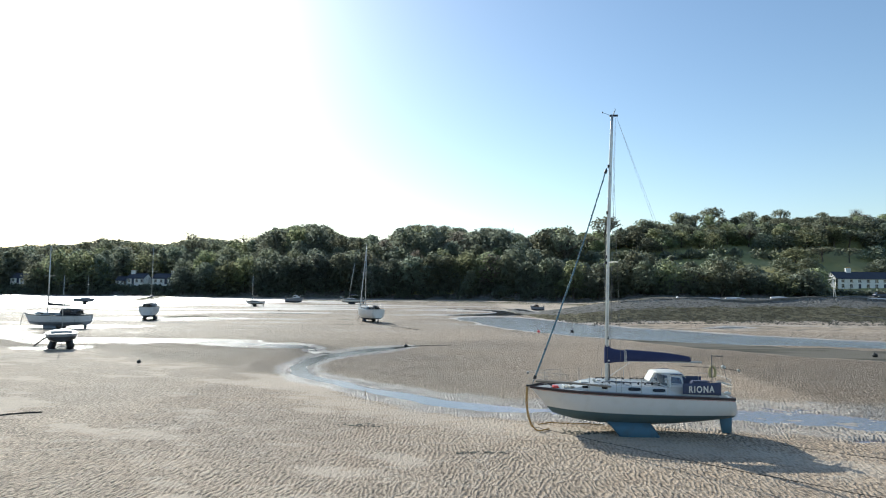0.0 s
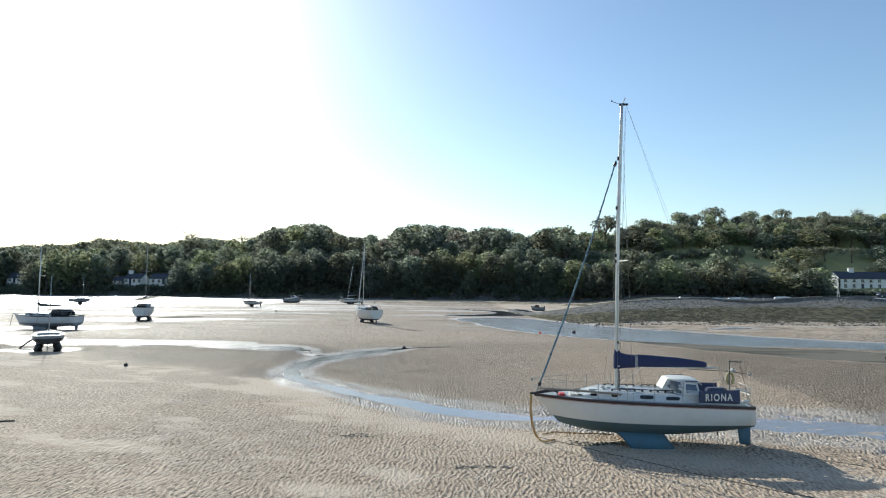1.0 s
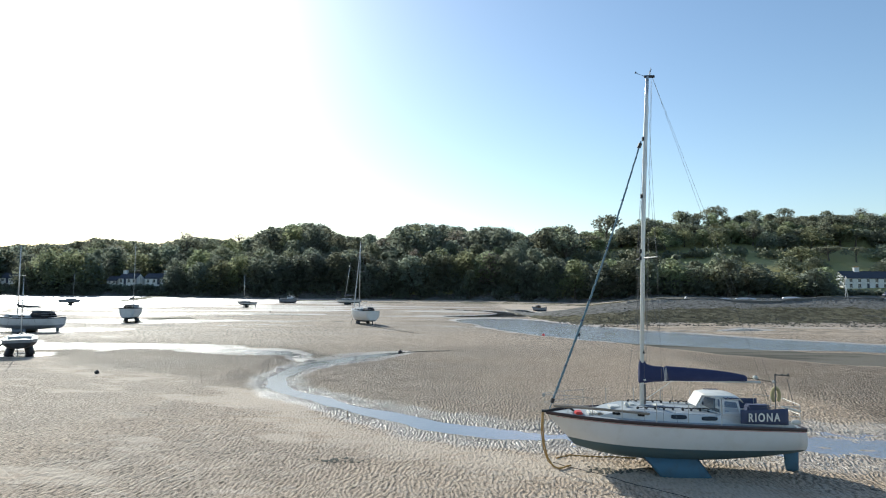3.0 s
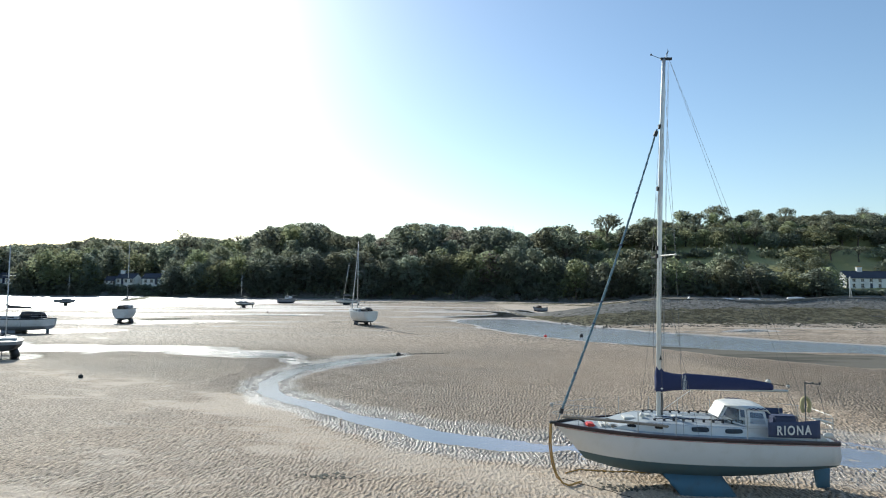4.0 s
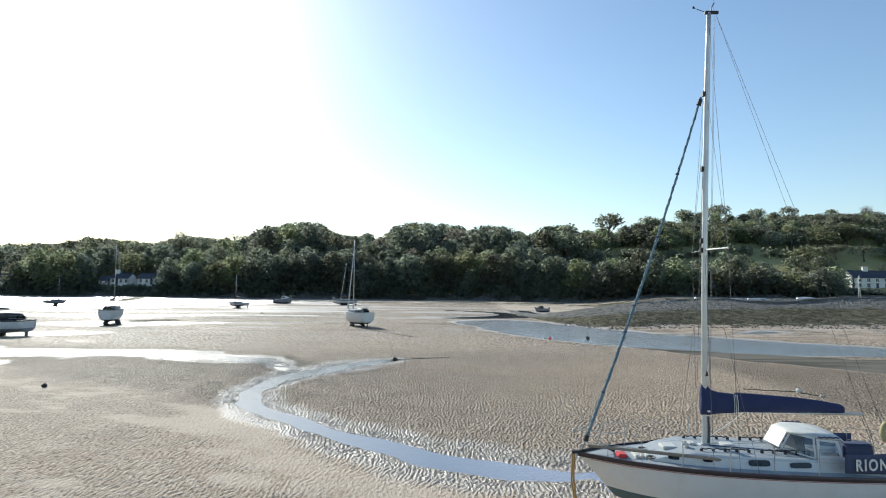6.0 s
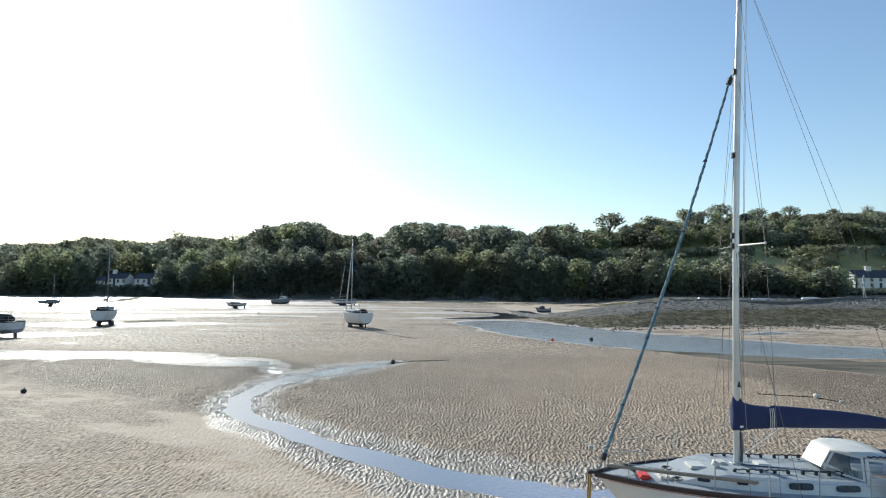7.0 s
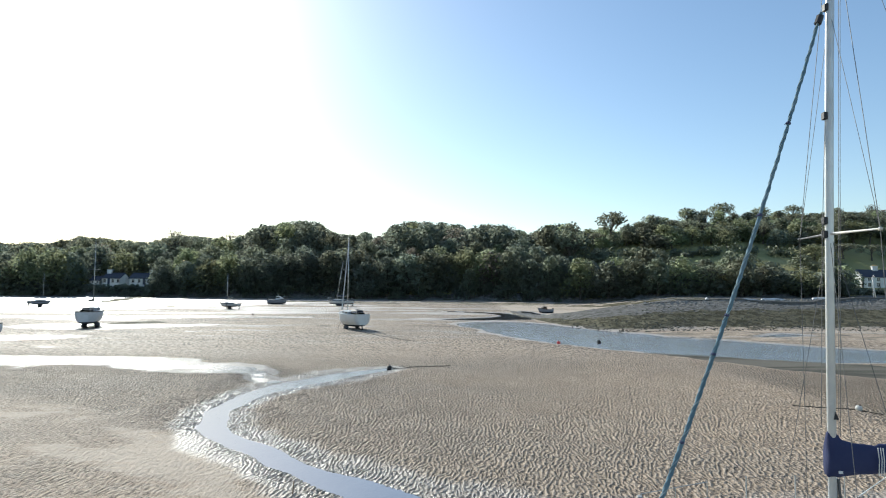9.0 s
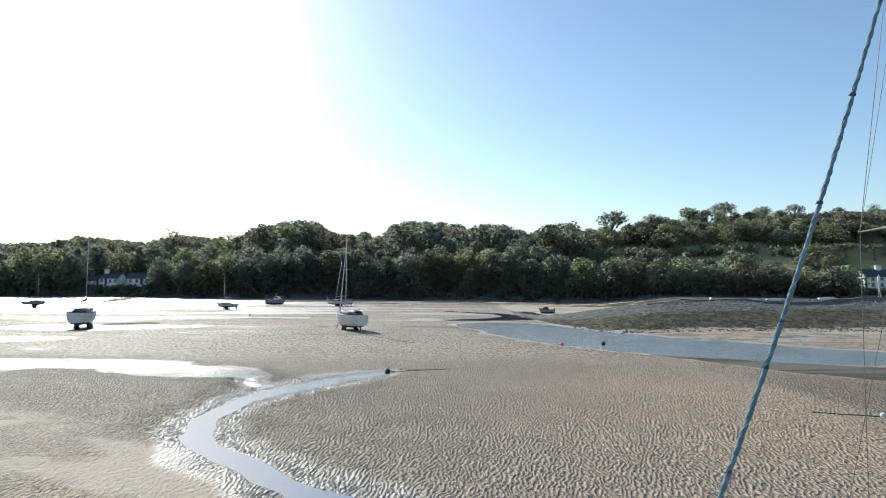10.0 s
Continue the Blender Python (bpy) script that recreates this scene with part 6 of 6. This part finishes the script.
root = thing("box_beacon", pose(41.3, 105.5, height_at(41.3, 105.5), 0, 0, 5), "small white painted box beacon on the shingle", "beacon")
bm = bmesh.new()
box(bm, -0.17, 0.17, -0.17, 0.17, -0.2, 0.42)
part("walls", bm, M["hullgrey"], root)
bm = bmesh.new()
prism(bm, [(-0.2, 0.41), (0, 0.66), (0.2, 0.41)], "y", -0.2, 0.2)
part("roof", bm, M["hullgrey"], root)


def parked_car(x, y, heading, mat, label):
    root = thing("parked_car", pose(x, y, height_at(x, y), 0, 0, heading), label, "car", "cars by the terrace")
    bm = bmesh.new()
    rows = []
    for u, z0, z1, w in ((-2.05, 0.35, 0.75, 0.72), (-1.95, 0.28, 0.92, 0.82), (-1.0, 0.25, 0.98, 0.86), (0.9, 0.25, 0.95, 0.86), (1.8, 0.28, 0.78, 0.80), (2.05, 0.36, 0.62, 0.68)):
        rows.append([(u, w, z0), (u, w, (z0 + z1) / 2), (u, w * 0.93, z1), (u, -w * 0.93, z1), (u, -w, (z0 + z1) / 2), (u, -w, z0)])
    vs = skin(bm, rows, close=True)
    bm.faces.new(vs[0])
    bm.faces.new(vs[-1][::-1])
    part("body", bm, mat, root)
    bm = bmesh.new()
    prism(bm, [(-1.75, 0.92), (-1.25, 1.42), (0.3, 1.44), (1.0, 0.93)], "y", -0.70, 0.70)
    cab = part("cabin", bm, M["glass"], root, "dark glazed cabin")
    bm = bmesh.new()
    box(bm, -1.3, 0.32, -0.71, 0.71, 1.40, 1.47, 0.02)
    part("roof_panel", bm, mat, cab)
    for u in (-1.3, 1.25):
        for sgn in (1, -1):
            bm = bmesh.new()
            tube(bm, [(u, sgn * 0.70, 0.31), (u, sgn * 0.88, 0.31)], 0.31, 14)
            wh = part("wheel", bm, M["black"], root)
            bm = bmesh.new()
            tube(bm, [(u, sgn * 0.80, 0.31), (u, sgn * 0.885, 0.31)], 0.18, 10)
            part("rim", bm, M["steel"], wh)


parked_car(127.5, 163.5, 8, M["gelcoat"], "white parked car in front of the terrace")
parked_car(121.5, 164.5, -4, M["hullblue"], "dark blue parked car in front of the terrace")


# ---- buoys, ropes and small things on the sand ----
def buoy(name, label, x, y, r, mat, sink=0.25, group="mooring buoys", squash=0.9):
    z = max(height_at(x, y), WATER_Z - 0.03)
    root = thing(name, pose(x, y, z, rnd.uniform(-15, 15), rnd.uniform(-15, 15), rnd.uniform(0, 360)), label, "buoy", group)
    bm = bmesh.new()
    ball(bm, (0, 0, r * (1 - sink) * squash), r, 1, 1, squash, 18)
    part("float", bm, mat, root, smooth=True)
    bm = bmesh.new()
    tube(bm, [(0, 0, r * 1.5), (0, 0, r * 1.85 * squash)], r * 0.22, 8)
    pts = [(r * 0.2 * math.cos(a), 0, r * (1.9 * squash) + r * 0.2 * math.sin(a)) for a in np.linspace(-0.6, 3.74, 9)]
    tube(bm, pts, r * 0.06, 5)
    part("eye", bm, M["dark"], root, "dark mooring eye")


buoy("mooring_buoy", "red plastic mooring buoy at the river's edge", 10.22, 66.3, 0.17, M["orange"])
buoy("mooring_buoy", "small white plastic mooring buoy at the river's edge", 9.6, 66.7, 0.11, M["whiteplastic"])
buoy("mooring_buoy", "black rubber mooring buoy in the shallow river", 14.3, 67.8, 0.20, M["black"])
buoy("mooring_buoy", "dark weeded mooring buoy on the sand", -20.14, 37.66, 0.13, M["black"])
buoy("mooring_buoy", "dark weeded mooring buoy at the creek head", -3.65, 50.0, 0.16, M["black"])
buoy("mooring_buoy", "white plastic mooring buoy beside its chain", 18.24, 38.9, 0.145, M["whiteplastic"])
buoy("mooring_buoy", "small white plastic mooring buoy on the sand", 18.68, 37.7, 0.09, M["whiteplastic"])
buoy("mooring_buoy", "small rust-brown mooring buoy on the far flats", -31.0, 105.0, 0.17, M["brownboat"])
buoy("mooring_buoy", "black rubber mooring buoy on the muddy flat", 33.8, 46.5, 0.2, M["black"])


def laid_rope(name, label, pts, r, mat, category="rope", n=40, wander=0.12, seed=1):
    """A rope or chain that lies on the sand along a line."""
    rr = random.Random(seed)
    pts = [Vector((p[0], p[1], 0)) for p in pts]
    seg = [(b - a).length for a, b in zip(pts, pts[1:])]
    out = []
    for i in range(n + 1):
        d = sum(seg) * i / n
        k = 0
        while k < len(seg) - 1 and d > seg[k]:
            d -= seg[k]
            k += 1
        p = pts[k] + (pts[k + 1] - pts[k]) * (d / seg[k])
        p += Vector((wander * (noise.noise(p * 0.9) + 0.4 * noise.noise(p * 3.1)), wander * (noise.noise(p * 0.9 + Vector((9, 4, 0))) + 0.4 * noise.noise(p * 3.1 + Vector((5, 5, 0)))), 0))
        out.append((p.x, p.y, height_at(p.x, p.y) + r * 0.55))
    bm = bmesh.new()
    tube(bm, out, [r * rr.uniform(0.8, 1.25) for _ in out], 6)
    return tagged(part(name, bm, mat), label, category, "moorings on the sand")


laid_rope("mooring_chain", "dark weeded chain lying across the rippled sand", [(3.4, 22.3), (4.6, 21.2), (6.4, 19.4), (8.0, 18.0), (9.6, 16.7), (11.5, 15.2), (15, 12.5)], 0.011, M["chain"], "chain", 90)
laid_rope("mooring_rope", "tan rope curling over the sand by the bow", [(3.55, 22.7), (4.1, 23.1), (4.9, 23.0), (5.6, 22.95), (6.1, 22.85)], 0.022, M["rope"], n=40, seed=3)
laid_rope("mooring_chain", "dark chain half buried beside white buoys", [(15.9, 39.8), (16.6, 39.5), (17.4, 39.3), (18.2, 39.0), (18.5, 38.4), (18.7, 38.0)], 0.024, M["chain"], "chain", 40, seed=4)
laid_rope("mooring_rope", "thin dark rope trailing over the flats", [(-9.5, 76.5), (-7.0, 72.0), (-3.0, 66.5)], 0.03, M["chain"], n=40, seed=5)
laid_rope("driftwood_branch", "dark half-buried branch on pale sand", [(-19.0, 22.6), (-17.7, 22.9), (-16.4, 23.5)], 0.035, M["chain"], "driftwood", 24, 0.1, 6)
laid_rope("mooring_chain", "dark chain in the shadow of the yacht", [(11.6, 20.4), (13.0, 19.4), (15.2, 18.2)], 0.01, M["chain"], "chain", 40, seed=7)
# added strand: stands for a faint dark patch of sand, not a chain
laid_rope("mooring_chain", "thin dark strand drawn for a faint dark patch of sand", [(-3.5, 50.0), (-1.5, 50.6), (0.3, 51.2)], 0.022, M["chain"], "chain", 30, 0.2, 8)
laid_rope("outfall_pipe", "pale pipe running down over the weedy bank", [(63, 93.4), (66, 91.8), (74, 89)], 0.07, M["greywood"], "pipe", 30, 0.5, 9)


def weed_patch(x, y, count, spread, label, seed):
    rr = random.Random(seed)
    root = thing("seaweed_clump", pose(x, y, 0), label, "seaweed", "clumps of weed")
    bm = bmesh.new()
    for _ in range(count):
        px, py = rr.gauss(0, spread[0]), rr.gauss(0, spread[1])
        z = height_at(x + px, y + py)
        r = rr.uniform(0.02, 0.06)
        out = bmesh.ops.create_icosphere(bm, subdivisions=1, radius=r)
        bmesh.ops.transform(bm, matrix=pose(px, py, z + 0.01, 0, 0, rr.uniform(0, 360)) @ Matrix.Diagonal((rr.uniform(1, 2.4), 1, 0.35, 1)), verts=out["verts"])
    part("fronds", bm, M["rock"], root)


weed_patch(5.0, 21.6, 60, (0.45, 0.12), "dark seaweed and stones scoured beside the keel", 1)
weed_patch(-3.3, 22.2, 40, (0.35, 0.12), "dark pitted scour with weed in pale sand", 2)
weed_patch(0.9, 18.9, 30, (0.5, 0.06), "small dark stones strewn in a line", 3)
weed_patch(-7.6, 47.0, 60, (1.6, 0.2), "dark weed along the creek's edge", 4)
weed_patch(-2.0, 50.8, 50, (1.3, 0.15), "dark weed beyond the creek head", 5)


def withy(x, y, tall, lean):
    root = thing("marker_stick", pose(x, y, height_at(x, y) - 0.1, 0, lean, 0), "thin weathered marker stick standing in the creek", "stick", "marker sticks")
    bm = bmesh.new()
    tube(bm, [(0, 0, 0), (0.01, 0, tall)], [0.022, 0.015], 6)
    part("stick", bm, M["teak"], root)


withy(-3.95, 28.0, 0.42, 4)


def rocks(name, label, seed, count, span, row, sizes, mat):
    """Stones strewn along the bank, too many to count."""
    rr = random.Random(seed)
    verts, faces = [], []
    for _ in range(count):
        x = rr.uniform(*span)
        y = row(x, rr)
        if y > float(shore(x)) - 3 or x / y > 0.85:
            continue
        z = height_at(x, y)
        r = rr.uniform(*sizes)
        k = len(verts)
        a0 = rr.uniform(0, 6)
        ring = [(x + r * rr.uniform(0.8, 1.5) * math.cos(a0 + 1.047 * i), y + r * rr.uniform(0.7, 1.1) * math.sin(a0 + 1.047 * i), z - 0.03) for i in range(6)]
        up = [(x + (p[0] - x) * 0.62, y + (p[1] - y) * 0.62, z + r * rr.uniform(0.4, 0.75)) for p in ring]
        verts += ring + up
        faces += [(k + i, k + (i + 1) % 6, k + 6 + (i + 1) % 6, k + 6 + i) for i in range(6)] + [tuple(k + 6 + i for i in range(6))]
    me = bpy.data.meshes.new(name)
    me.from_pydata(verts, [], faces)
    me.materials.append(mat)
    return tagged(new(name, me), label, "stones", kind="stuff")


rocks("bank_stones", "weed-covered dark stones strewn over the bank", 31, 3200, (16, 135),
      lambda x, rr: float(np.interp(x, BANK_X, BANK_Y)) + abs(rr.gauss(0, 6)) - 2, (0.05, 0.16), M["rock"])
rocks("crest_rubble", "pale grey boulders and rubble along the crest of the shingle", 37, 900, (30, 110),
      lambda x, rr: crest(x) + rr.gauss(0.6, 1.3), (0.07, 0.26), M["boulder"])


def hanging_rope(label, pts, r=0.02):
    bm = bmesh.new()
    tube(bm, pts, r, 6)
    return tagged(part("mooring_rope", bm, M["chain"]), label, "rope", "moorings on the sand")


hanging_rope("slack dark mooring rope from a small boat's bow", [(-32.25, 48.0, 1.5), (-32.6, 47.3, 0.9), (-32.95, 46.6, 0.4), (-33.2, 46.1, -0.02)], 0.06)
hanging_rope("dark mooring rope hanging from a yacht's bow", [(-48.0, 64.9, 1.75), (-48.2, 64.8, 0.9), (-48.2, 64.6, -0.02)], 0.03)
hanging_rope("dark mooring rope beside a white yacht", [(-12.1, 83.6, 2.0), (-12.6, 82.4, 0.9), (-13.0, 81.6, -0.02)], 0.03)
